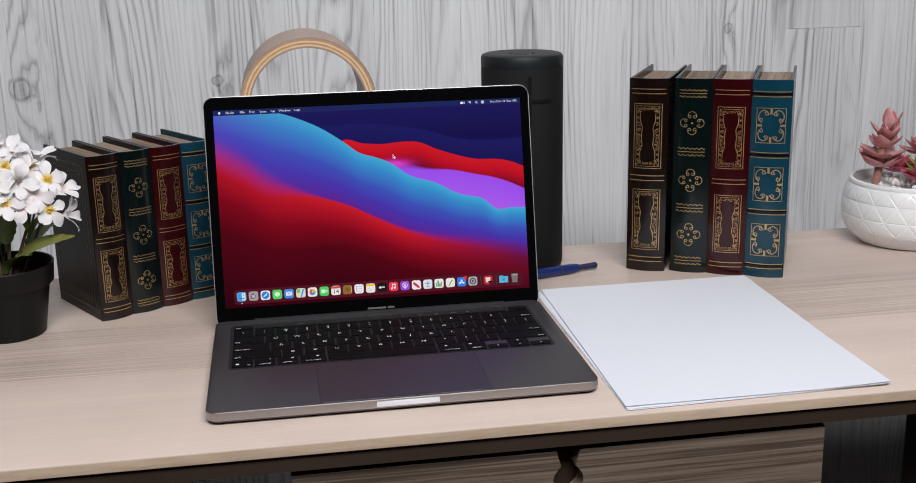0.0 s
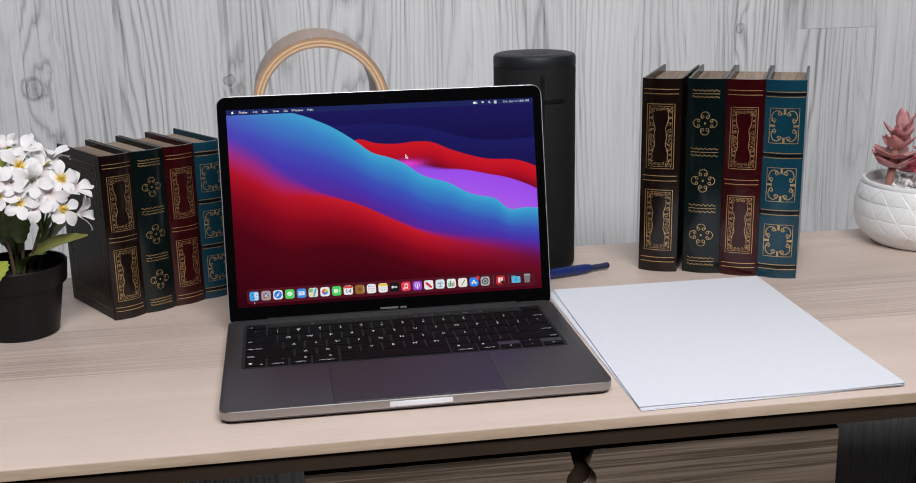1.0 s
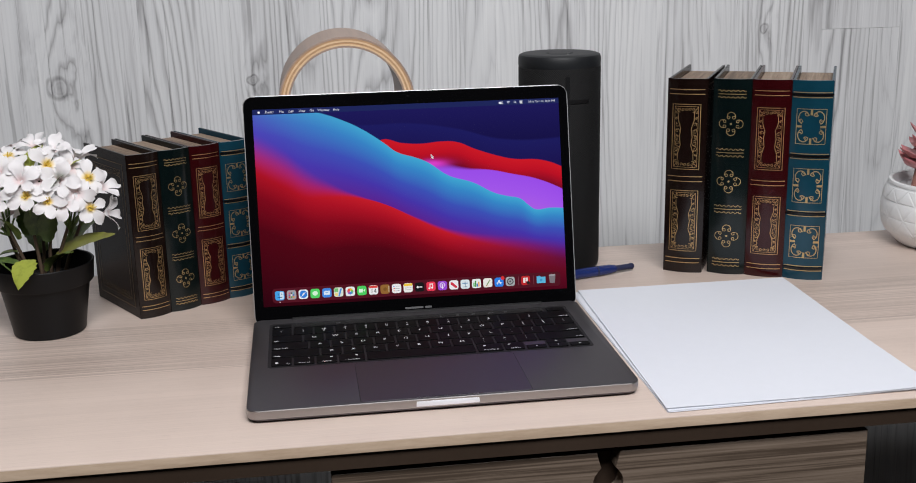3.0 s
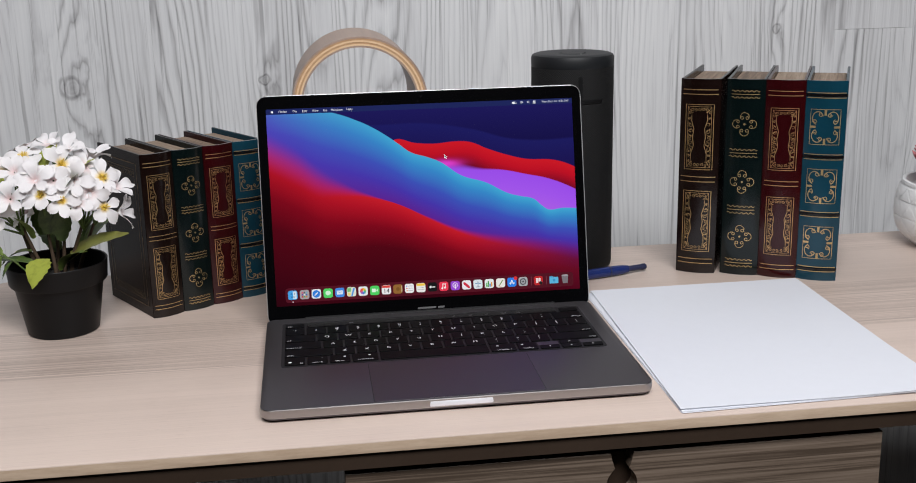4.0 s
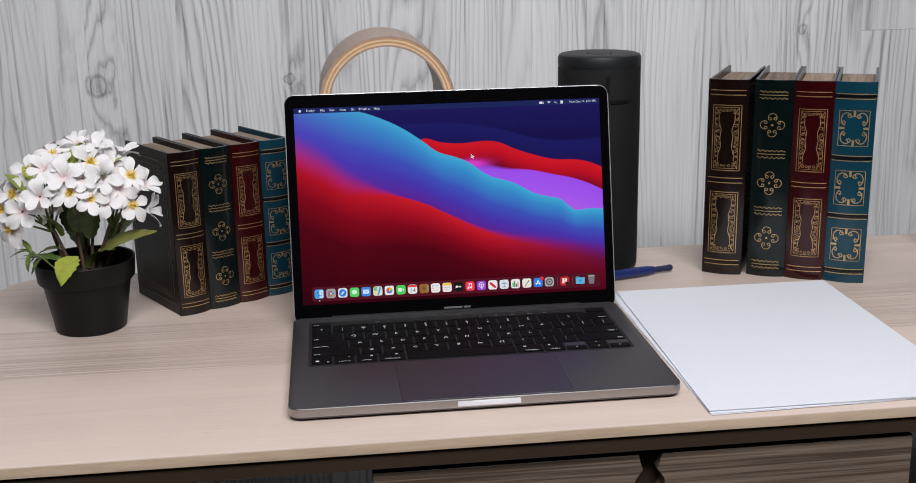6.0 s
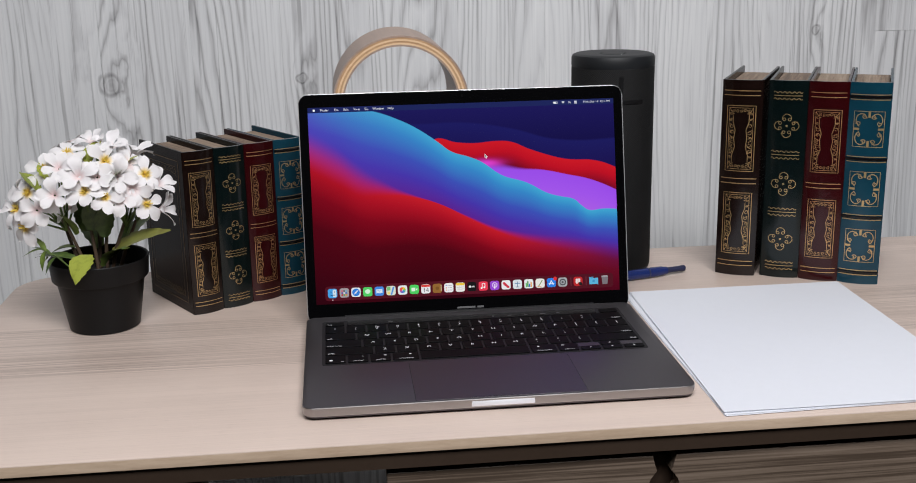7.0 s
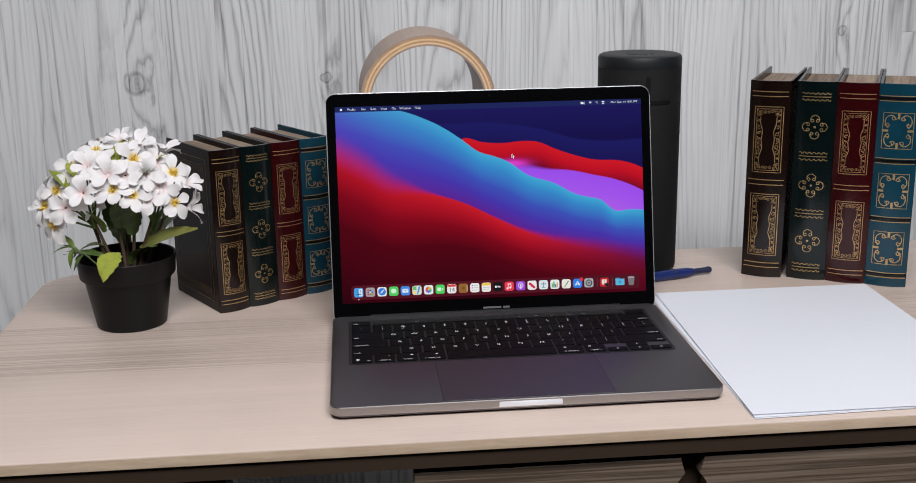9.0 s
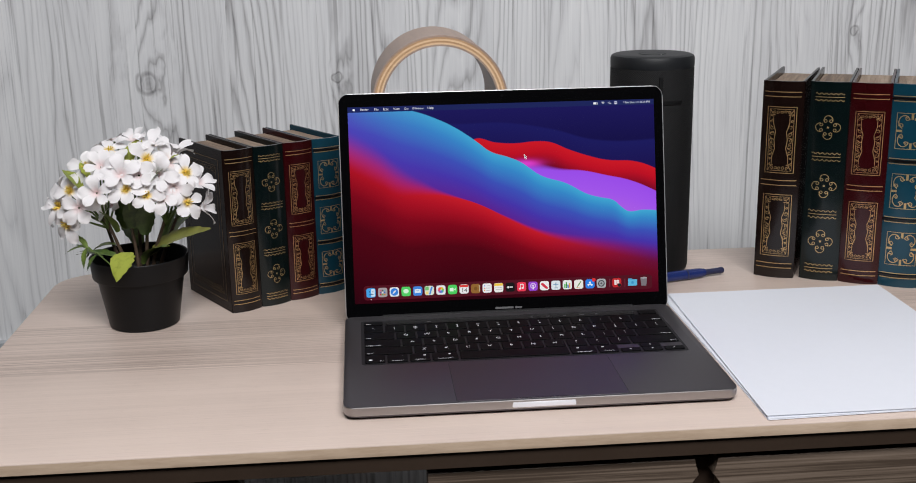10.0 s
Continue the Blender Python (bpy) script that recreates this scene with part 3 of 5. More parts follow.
# floor is out of view; its dark brown warms and limits bounce under the desk
setting("floor", box(-2.6, 2.9, -3.2, 0.72, -0.1, 0.0), M_FLOOR, "unseen dark brown floor, toned for its bounce light", "floor")
setting("ceiling", box(-2.6, 2.9, -3.2, 0.72, 2.5, 2.6), M_PLASTER, "plain charcoal painted ceiling", "ceiling")
setting("wall_west", box(-2.7, -2.6, -3.2, 0.72, 0, 2.5), M_PLASTER, "plain charcoal painted wall", "wall")
setting("wall_east", box(2.9, 3.0, -3.2, 0.72, 0, 2.5), M_PLASTER, "plain charcoal painted wall", "wall")
setting("wall_south", box(-2.6, 2.9, -3.3, -3.2, 0, 2.5), M_PLASTER, "plain charcoal painted wall", "wall")
wall_north = setting("wall_north", box(-2.6, 2.9, WALL_Y + 0.012, 0.72, 0, 2.5), M_SEAM, "grey washed wood-panelled wall with vertical grain", "wall")
# boards: a butt joint where one board of a column ends
PITCH = 0.1235
JOINTS = {12: (0.957,), 2: (0.62, 1.75), 4: (0.3, 1.7), 9: (0.42, 1.5), 6: (1.35,), 10: (1.2,), 1: (1.15,)}
for i in range(-15, 28):
    x0 = 0.828 + (i - 12) * PITCH
    cuts = [0.0, *JOINTS.get(i, (1.3,)), 2.5]
    for z0, z1 in zip(cuts, cuts[1:]):
        part("plank", box(x0 + 0.00006, x0 + PITCH - 0.00006, WALL_Y, WALL_Y + 0.012, z0 + 0.00015, z1 - 0.00015, 0.00025, 1), M_WALL, wall_north)
tagged(part("wall_trim", box(-1.7, -0.49, WALL_Y - 0.012, WALL_Y - 0.0005, 0.533, 0.545, 0.001), M_TRIM), "thin pale grey trim strip on the wall", "trim", "", "structure")

# ---- desk ----
desk = thing("desk", pose(0, 0, 0), "pale ash laminate desk with rounded corners and one drawer", "desk")
outline = round_rect(-0.311, 1.145, -0.2545, 0.222, 0.045, 8)
bm = bmesh.new()
rings = []
for inset, z in ((0.0010, -0.0096), (0.0, -0.0088), (0.0, -0.0010), (0.0003, -0.0003), (0.0010, 0.0)):
    rings.append([bm.verts.new((0.418 + (x - 0.418) * (1 - inset / 0.727), -0.017 + (y + 0.017) * (1 - inset / 0.239), TOP + z)) for x, y in outline])
for a, b in zip(rings, rings[1:]):
    for i in range(len(a)):
        bm.faces.new((a[i], a[(i + 1) % len(a)], b[(i + 1) % len(a)], b[i]))
bm.faces.new(rings[0][::-1])
bm.faces.new(rings[-1])
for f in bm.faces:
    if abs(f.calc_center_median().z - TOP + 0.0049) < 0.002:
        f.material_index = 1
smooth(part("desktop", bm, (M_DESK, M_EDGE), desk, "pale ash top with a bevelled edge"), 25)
underframe = prism(round_rect(-0.307, 1.141, -0.2515, 0.218, 0.042, 8), TOP - 0.0225, TOP - 0.0096, 0.0008, 1)
part("underframe", underframe, M_DARKWOOD, desk, "dark brown board under the pale top")
part("apron", box(-0.285, 1.12, -0.2145, -0.2045, TOP - 0.0335, TOP - 0.0225, 0.001), M_DARKWOOD, desk)
part("back_rail", box(-0.285, 1.12, 0.17, 0.188, TOP - 0.06, TOP - 0.0168, 0.001), M_DARKWOOD, desk)
for x0, x1 in ((-0.19, -0.125), (0.604, 0.668), (1.03, 1.094)):
    part("leg", box(x0, x1, -0.2035, -0.15, 0, TOP - 0.0168, 0.003), M_DARKWOOD, desk)
    part("leg", box(x0, x1, 0.11, 0.168, 0, TOP - 0.0168, 0.003), M_DARKWOOD, desk)


def drawer_outline():
    """The drawer's front, with a keyhole-shaped finger grip cut down from its upper edge."""
    x0, x1, z0, z1, cx = 0.0585, 0.4755, 0.60, 0.7215, 0.2672
    pts = [(x0, z0), (x1, z0), (x1, z1), (cx + 0.009, z1)]
    pts += [(cx + 0.0075, z1 - 0.007), (cx + 0.0055, z1 - 0.013)]
    for k in range(17):
        a = radians(62 - 304 * k / 16)
        pts.append((cx + 0.0125 * math.cos(a), z1 - 0.0250 + 0.0125 * math.sin(a)))
    pts += [(cx - 0.0055, z1 - 0.013), (cx - 0.0075, z1 - 0.007), (cx - 0.009, z1), (x0, z1)]
    return pts


turn = pose(0, 0, 0, 90)
front = part("drawer_front", prism(drawer_outline(), 0.230, 0.246, 0.0006, 1, turn), M_DRAWER, desk, "warm oak-grain drawer front with a keyhole finger grip")
part("drawer_body", box(0.07, 0.462, -0.2295, 0.12, 0.61, 0.7145), M_DARKWOOD, desk)

# ---- books ----


def ribbon(bm, pts, width, place, closed=False):
    """A flat strip of gilding along pts (across, up), laid on a surface by place()."""
    n, sides = len(pts), []
    for i, (x, z) in enumerate(pts):
        a = pts[(i - 1) % n] if closed else pts[max(i - 1, 0)]
        b = pts[(i + 1) % n] if closed else pts[min(i + 1, n - 1)]
        dx, dz = b[0] - a[0], b[1] - a[1]
        k = width / 2 / (math.hypot(dx, dz) or 1)
        sides.append((bm.verts.new(place(x - dz * k, z + dx * k)), bm.verts.new(place(x + dz * k, z - dx * k))))
    for i in range(n if closed else n - 1):
        a, b = sides[i], sides[(i + 1) % n]
        bm.faces.new((a[0], b[0], b[1], a[1]))


def scroll(cx, cz, r, start, turns, sign=1, n=14):
    """A spiral that winds in to its middle."""
    out = []
    for k in range(n):
        t = k / (n - 1)
        a = start + sign * turns * 2 * math.pi * t
        q = r * (1 - 0.72 * t)
        out.append((cx + q * math.cos(a), cz + q * math.sin(a)))
    return out


def line(x0, x1, z, n=7):
    return [(x0 + (x1 - x0) * k / (n - 1), z) for k in range(n)]


def frame_pts(x0, x1, z0, z1, n=6):
    pts = [(x0 + (x1 - x0) * k / n, z1) for k in range(n)] + [(x1, z1 - (z1 - z0) * k / n) for k in range(n)]
    return pts + [(x1 - (x1 - x0) * k / n, z0) for k in range(n)] + [(x0, z0 + (z1 - z0) * k / n) for k in range(n)]


def gild_panels(bm, w, h, place, rows, panels, fat):
    """Double rules and two framed panels with a waisted cartouche in leafy scrollwork."""
    rnd = random.Random(5)
    for v in rows:
        ribbon(bm, line(0.06 * w, 0.94 * w, h * (1 - v)), 0.0007 * fat, place)
    x0, x1 = 0.15 * w, 0.85 * w
    for v0, v1 in panels:
        z1, z0 = h * (1 - v0), h * (1 - v1)
        ribbon(bm, frame_pts(x0, x1, z0, z1), 0.0006 * fat, place, True)
        g = 0.055 * w
        ribbon(bm, frame_pts(x0 + g, x1 - g, z0 + g, z1 - g), 0.0004 * fat, place, True)
        cx, hz, cz = (x0 + x1) / 2, (z1 - z0) / 2 - 0.2 * w, (z0 + z1) / 2
        cart = []
        for side in (1, -1):
            for k in range(13):
                t = -1 + 2 * k / 12
                wide = w * (0.145 + 0.075 * t * t + 0.02 * math.cos(3 * math.pi * t))
                cart.append((cx + side * wide, cz + side * t * hz))
        ribbon(bm, cart, 0.0006 * fat, place, True)
        for sx in (-1, 1):
            for sz in (-1, 1):
                ex, ez = (x1 - g if sx > 0 else x0 + g), (z1 - g if sz > 0 else z0 + g)
                ribbon(bm, [(ex, ez), (cx + sx * 0.2 * w, cz + sz * hz)], 0.0005 * fat, place)
            # curls down both sides
            n = 9
            for k in range(n):
                t = -0.86 + 1.72 * k / (n - 1)
                inner = w * (0.165 + 0.075 * t * t + 0.02 * math.cos(3 * math.pi * t))
                outer = (x1 - x0) / 2 - g - 0.01 * w
                r = max((outer - inner) / 2, 0.02 * w)
                s = 1 if k % 2 else -1
                mid = cx + sx * (inner + outer) / 2
                ribbon(bm, scroll(mid, cz + t * (hz + 0.1 * w), r, rnd.uniform(0, 6.3), 1.05, s, 10), 0.00042 * fat, place)
                ribbon(bm, [(mid - s * r * 0.8, cz + t * hz - r), (mid, cz + t * hz - r * 1.5), (mid + s * r * 0.9, cz + t * hz - r * 2)], 0.0005 * fat, place)
        for sz in (-1, 1):
            for k in range(5):
                x = cx + (k - 2) * 0.095 * w
                ribbon(bm, scroll(x, cz + sz * (hz + 0.075 * w), 0.045 * w, rnd.uniform(0, 6.3), 1.1, 1 if k % 2 else -1, 10), 0.00042 * fat, place)


def gild_medals(bm, w, h, place, bands, medals, fat):
    """Wavy rules and medallions of four curling arms."""
    for v0, v1 in bands:
        for k, v in enumerate((v0, (v0 + v1) / 2, v1)):
            n = 29
            wave = 0.0 if k == 1 else 0.0045 * h
            pts = [(w * (0.14 + 0.72 * i / (n - 1)), h * (1 - v) + wave * math.sin(i * 1.35)) for i in range(n)]
            ribbon(bm, pts, 0.00065 * fat, place)
    for v in medals:
        cx, cz, r = w / 2, h * (1 - v), 0.058 * h
        for q in range(4):
            a = q * math.pi / 2 + math.pi / 2
            ca, sa = math.cos(a), math.sin(a)
            for s in (1, -1):
                pts = []
                for k in range(21):
                    t = k / 20
                    q = math.radians(112)
                    if t < 0.55:
                        b = (t / 0.55) * q
                        px, pz = s * 0.36 * r * math.sin(b), 0.64 * r + 0.36 * r * math.cos(b)
                    else:
                        b = q + (t - 0.55) / 0.45 * math.radians(330)
                        px = s * (0.24 * r * math.sin(q) + 0.12 * r * math.sin(b))
                        pz = 0.64 * r + 0.24 * r * math.cos(q) + 0.12 * r * math.cos(b)
                    pts.append((cx + px * sa + pz * ca, cz - px * ca + pz * sa))
                ribbon(bm, pts, 0.0006 * fat, place)
        ribbon(bm, [(cx + 0.0006 * fat * math.cos(k), cz + 0.0006 * fat * math.sin(k)) for k in np.linspace(0, 5.5, 8)], 0.0010 * fat, place, True)


def gild_squares(bm, w, h, place, bands, squares, fat):
    """Rules along the raised bands and square frames with scrolled corners."""
    for v0, v1 in bands:
        for v in (v0 - 0.004, v1 + 0.004):
            ribbon(bm, line(0.03 * w, 0.97 * w, h * (1 - v)), 0.0008 * fat, place)
    for v0, v1 in squares:
        z1, z0 = h * (1 - v0), h * (1 - v1)
        x0, x1 = 0.14 * w, 0.86 * w
        ribbon(bm, frame_pts(x0, x1, z0, z1), 0.0006 * fat, place, True)
        cx, cz, hx, hz = w / 2, (z0 + z1) / 2, (x1 - x0) / 2, (z1 - z0) / 2
        for sx in (-1, 1):
            ribbon(bm, [(cx + sx * hx * 0.62, cz), (cx + sx * hx * 0.99, cz)], 0.0022 * fat, place)
            ribbon(bm, [(cx, cz + sx * hz * 0.66), (cx, cz + sx * hz * 0.99)], 0.0022 * fat, place)
            for sz in (-1, 1):
                # an inner line that bows round each corner, ending in curls
                pts = []
                for k in range(15):
                    a = math.radians(-70 + 230 * k / 14)
                    pts.append((cx + sx * hx * (0.50 + 0.37 * math.cos(a)), cz + sz * hz * (0.50 + 0.37 * math.sin(a))))
                ribbon(bm, pts, 0.0009 * fat, place)
                a0 = math.atan2(sz, sx)
                for px, pz, s in ((0.70, 0.30, 1), (0.30, 0.70, -1)):
                    ribbon(bm, scroll(cx + sx * hx * px, cz + sz * hz * pz, 0.17 * hx, a0 + s, 1.2, sx * sz * s, 12), 0.0008 * fat, place)


def gilt(kind, bm, w, h, place, fat):
    if kind == "brown":
        gild_panels(bm, w, h, place, (0.053, 0.076, 0.494, 0.519, 0.924, 0.947), ((0.127, 0.456), (0.567, 0.884)), fat)
    elif kind == "burgundy":
        gild_panels(bm, w, h, place, (0.054, 0.076, 0.5025, 0.525, 0.934, 0.956), ((0.1375, 0.446), (0.584, 0.88)), fat)
    elif kind == "green":
        gild_medals(bm, w, h, place, ((0.058, 0.09), (0.351, 0.385), (0.641, 0.675), (0.92, 0.954)), (0.222, 0.514, 0.7975), fat)
    else:
        gild_squares(bm, w, h, place, ((0.062, 0.078), (0.363, 0.380), (0.652, 0.668), (0.934, 0.949)), ((0.138, 0.31), (0.433, 0.603), (0.722, 0.886)), fat)


def book(kind, w, d, h, m, label, group):
    """An upright box book: curved leather spine, two boards, brown page block, gilding."""
    leather = LEATHER[kind]
    ob = thing("book", m, label, "book", group)
    bulge, t, fat = 0.11 * w, 0.0028, h / 0.2

    def skin(x, z, out=0.0):
        k = (2 * x / w - 1)
        return Vector((x, -bulge * (1 - k * k) - out, z))

    bm = bmesh.new()
    nx, nz = 14, 12
    # the spine: a bowed shell with a dished head and foot, and a soft lip at the top
    outer = [[bm.verts.new(skin(w * i / nx, h * j / nz)) for i in range(nx + 1)] for j in range(nz + 1)]
    inner = [[bm.verts.new(skin(w * i / nx, h * j / nz, -t)) for i in range(nx + 1)] for j in (0, nz)]
    for j in range(nz):
        for i in range(nx):
            bm.faces.new((outer[j][i], outer[j][i + 1], outer[j + 1][i + 1], outer[j + 1][i]))
    for i in range(nx):
        bm.faces.new((outer[0][i], outer[0][i + 1], inner[0][i + 1], inner[0][i]))
        bm.faces.new((outer[nz][i], outer[nz][i + 1], inner[1][i + 1], inner[1][i]))
        bm.faces.new((inner[0][i], inner[0][i + 1], inner[1][i + 1], inner[1][i]))
    smooth(part("spine", bm, leather, ob), 50)
    for name, x in (("front_cover", 0.0), ("back_cover", w - t)):
        part(name, box(x, x + t, 0.0003, d, 0, h, 0.0007), BOARDS[kind], ob)
    part("page_block", box(t + 0.0002, w - t - 0.0002, 0.0032, d - 0.006, 0.002, h - 0.0065 * fat, 0.0006, 1), M_PAGES, ob, "brown edge of the page block")
    bm = bmesh.new()
    gilt(kind, bm, w, h, lambda x, z: skin(x, z, 0.00025), fat)
    part("gilding", bm, M_GILT, ob, "stamped gold ornament")
    if kind == "teal":
        for v in (0.07, 0.3715, 0.66, 0.9415):
            bm = bmesh.new()
            prof = [(-0.0075, 0.0001), (-0.004, 0.0009), (0.004, 0.0009), (0.0075, 0.0001)]
            rows = [[bm.verts.new(skin(w * i / nx, h * (1 - v) + dz * h, o)) for i in range(nx + 1)] for dz, o in prof]
            for a, b in zip(rows, rows[1:]):
                for i in range(nx):
                    bm.faces.new((a[i], a[i + 1], b[i + 1], b[i]))
            part("raised_band", bm, M_BLACKLEATHER, ob, "black raised band")
    # faint blind-stamped frame on the boards
    bm = bmesh.new()
    for g, width in ((0.010, 0.0008), (0.016, 0.0005)):
        ribbon(bm, frame_pts(g, d - g, g, h - g), width, lambda y, z: Vector((-0.0002, y, z)), True)
    for k in range(12):
        for z in (0.02, h - 0.02):
            ribbon(bm, scroll(0.018 + (d - 0.036) * k / 11, z, 0.0035, k * 1.7, 1.1, 1 if k % 2 else -1, 9), 0.0005, lambda y, z: Vector((-0.0002, y, z)))
    part("cover_stamp", bm, M_DULLGILT, ob, "worn gilt frame")
    return ob


LOOKS = {
    "brown": "dark brown leather-look book with gilt panels on its spine",
    "green": "dark green leather-look book with gilt medallions and wavy rules",
    "burgundy": "burgundy leather-look book with gilt panels on its spine",
    "teal": "teal leather-look book with gilt squares and black bands",
}
# the taller set, beside the loudspeaker
for kind, x, y, w, a, lean in (("brown", 0.4283, 0.1170, 0.0405, -28.5, 0.0), ("green", 0.4708, 0.1000, 0.0385, -27, 0.0),
                               ("burgundy", 0.5054, 0.0823, 0.0385, -27, 0.0), ("teal", 0.5400, 0.0648, 0.0395, -27, 0.0)):
    book(kind, w, 0.131, 0.2055, pose(x, y, TOP, 0, lean, a), "tall " + LOOKS[kind], "tall row of books")
# the smaller set, beside the flowers
u = (math.cos(radians(31.5)), math.sin(radians(31.5)))
for i, kind in enumerate(("brown", "green", "burgundy", "teal")):
    book(kind, 0.0317, 0.1, 0.16, pose(-0.1115 + u[0] * i * 0.0322, 0.0600 + u[1] * i * 0.0322, TOP, 0, 0, 31.5), "small " + LOOKS[kind], "small row of books")

# ---- loudspeaker ----
speaker = thing("loudspeaker", pose(0.3245, 0.1635, TOP), "black fabric cylinder loudspeaker standing on the desk", "loudspeaker")
R = 0.0433
smooth(part("mesh_body", lathe([(R - 0.0005, 0.004), (R, 0.006), (R, 0.2165), (R - 0.0006, 0.2175)], 96), M_MESH, speaker, "black woven fabric"), 40)
smooth(part("base", lathe([(0, 0), (R - 0.003, 0), (R - 0.0008, 0.002), (R - 0.0006, 0.0042), (0, 0.0042)], 64), M_RUBBER, speaker), 40)
cap = [(R - 0.0004, 0.2172), (R + 0.0001, 0.2185), (R + 0.0001, 0.2265), (R - 0.0012, 0.2292), (R - 0.004, 0.2304), (R - 0.009, 0.2306), (0.0145, 0.2300), (0.0138, 0.2293), (0.0128, 0.2293), (0.0122, 0.2302), (0, 0.2306)]
smooth(part("top_cap", lathe(cap, 72), M_RUBBER, speaker, "smooth black rubber cap with a round button"), 40)
bm = lathe([(0, 0), (0.0007, 0), (0.0007, 0.0003), (0, 0.0003)], 10)
light = part("status_light", bm, M_LED, speaker)
light.location = (0.004, -0.02, 0.2306)
PLUS_A, PLUS_Z = radians(-92), 0.1838


def on_body(a, z, out):
    return Vector(((R + out) * math.cos(a), (R + out) * math.sin(a), z))


for da, dz in ((0.0022 / R, 0.0265), (0.0255 / R, 0.0022)):
    bm = bmesh.new()
    n = 14
    rows = []
    for zz, o in ((-dz, 0.0), (-dz + 0.0006, 0.0009), (dz - 0.0006, 0.0009), (dz, 0.0)):
        rows.append([bm.verts.new(on_body(PLUS_A - da + 2 * da * k / n, PLUS_Z + zz, o if 0 < k < n else 0.0)) for k in range(n + 1)])
    for a, b in zip(rows, rows[1:]):
        for k in range(n):
            bm.faces.new((a[k], a[k + 1], b[k + 1], b[k]))
    part("volume_mark", bm, M_BLACKPLASTIC, speaker, "raised rubber bar of a plus sign")

# ---- bent plywood arch ----
arch = thing("plywood_arch", pose(0.0968, 0.08, TOP), "bent plywood arch with pale layered edges", "stand")
RO, RI, CZ, DEEP = 0.0655, 0.0552, 0.1953, 0.116


def arch_layer(r0, r1, y0, y1):
    bm = bmesh.new()
    prof = [(-1, 0.0)] + [(-math.cos(math.pi * k / 40), math.sin(math.pi * k / 40)) for k in range(41)] + [(1, 0.0)]
    rows = []
    for i, (c, s) in enumerate(prof):
        zz = 0.0 if i in (0, len(prof) - 1) else CZ
        rows.append([bm.verts.new((c * r, y, zz + s * r)) for r, y in ((r0, y0), (r1, y0), (r1, y1), (r0, y1))])
    for a, b in zip(rows, rows[1:]):
        for k in range(4):
            bm.faces.new((a[k], a[(k + 1) % 4], b[(k + 1) % 4], b[k]))
    bm.faces.new(rows[0])
    bm.faces.new(rows[-1][::-1])
    return bm


edge = (RO - RI) / 6
for k in range(6):
    inset = 0.0 if k % 2 else 0.00025
    mt = M_PLYFACE if k in (0, 5) else (M_PLYDARK if k % 2 == 0 else M_PLYLIGHT)
    smooth(part("ply_layer", arch_layer(RI + edge * k, RI + edge * (k + 1), inset, DEEP), mt, arch, "plywood layer"), 30)

# ---- pen ----
pen = thing("ballpoint_pen", pose(0.3915, 0.1182, TOP + 0.0056, 0, 0, 15.5), "dark blue ballpoint pen lying on the desk", "pen")
turn = pose(0, 0, 0, 0, 90)


def pen_part(name, profile, material, label=""):
    bm = lathe(profile, 24)
    bmesh.ops.transform(bm, matrix=turn, verts=bm.verts[:])
    return smooth(part(name, bm, material, pen, label), 40)


pen_part("barrel", [(0, -0.134), (0.0046, -0.1335), (0.0052, -0.12), (0.0054, -0.06), (0.0054, -0.034), (0.0050, -0.0245), (0.0042, -0.0200), (0.0040, -0.0185), (0, -0.0185)], M_PENBLUE)
pen_part("band", [(0.0050, -0.0420), (0.0056, -0.0415), (0.0056, -0.0400), (0.0050, -0.0395)], M_PENDARK, "thin darker ring")
pen_part("push_button", [(0, -0.0184), (0.0031, -0.0184), (0.0030, -0.0020), (0.0034, 0.0006), (0.0033, 0.0030), (0.0024, 0.0042), (0, 0.0045)], M_PENDARK, "narrow darker push button")
part("clip", box(-0.132, -0.092, -0.0016, 0.0016, 0.0058, 0.0068, 0.0003), M_PENBLUE, pen)

# ---- paper ----
paper = thing("paper_stack", pose(0.4253, -0.0945, TOP, 0, 0, 0.0), "thin stack of white paper sheets, slightly fanned", "paper")
rnd = random.Random(3)
for i in range(6):
    bm = bmesh.new()
    bmesh.ops.create_grid(bm, x_segments=26, y_segments=34, size=0.5)
    a = radians(rnd.uniform(-0.3, 0.3) + (1.5 if i < 3 else 0.0)) if i < 5 else 0
    ox, oy = (rnd.uniform(-0.0012, 0.0012) - (0.0036 if i < 3 else 0.0), rnd.uniform(-0.0008, 0.0016)) if i < 5 else (0, 0)
    for v in bm.verts:
        x, y = v.co.x * 0.2170 + v.co.y * 0.0070 - 0.0013, v.co.y * 0.3000
        curl = 0.0018 * max(0.0, (x - 0.02) / 0.09) ** 2 * max(0.0, (-y - 0.05) / 0.1) * (0.3 + 0.16 * i)
        ripple = 0.00016 * (noise.noise((x * 30, y * 30, i * 3.1)) + 1)
        v.co = (x * math.cos(a) - y * math.sin(a) + ox, x * math.sin(a) + y * math.cos(a) + oy, 0.0003 + i * 0.00045 + curl + ripple)
    top = bm.faces[:]
    geo = bmesh.ops.extrude_face_region(bm, geom=top)
    for v in [g for g in geo["geom"] if isinstance(g, bmesh.types.BMVert)]:
        v.co.z -= 0.00022
    smooth(part("sheet", bm, M_PAPER, paper), 40)

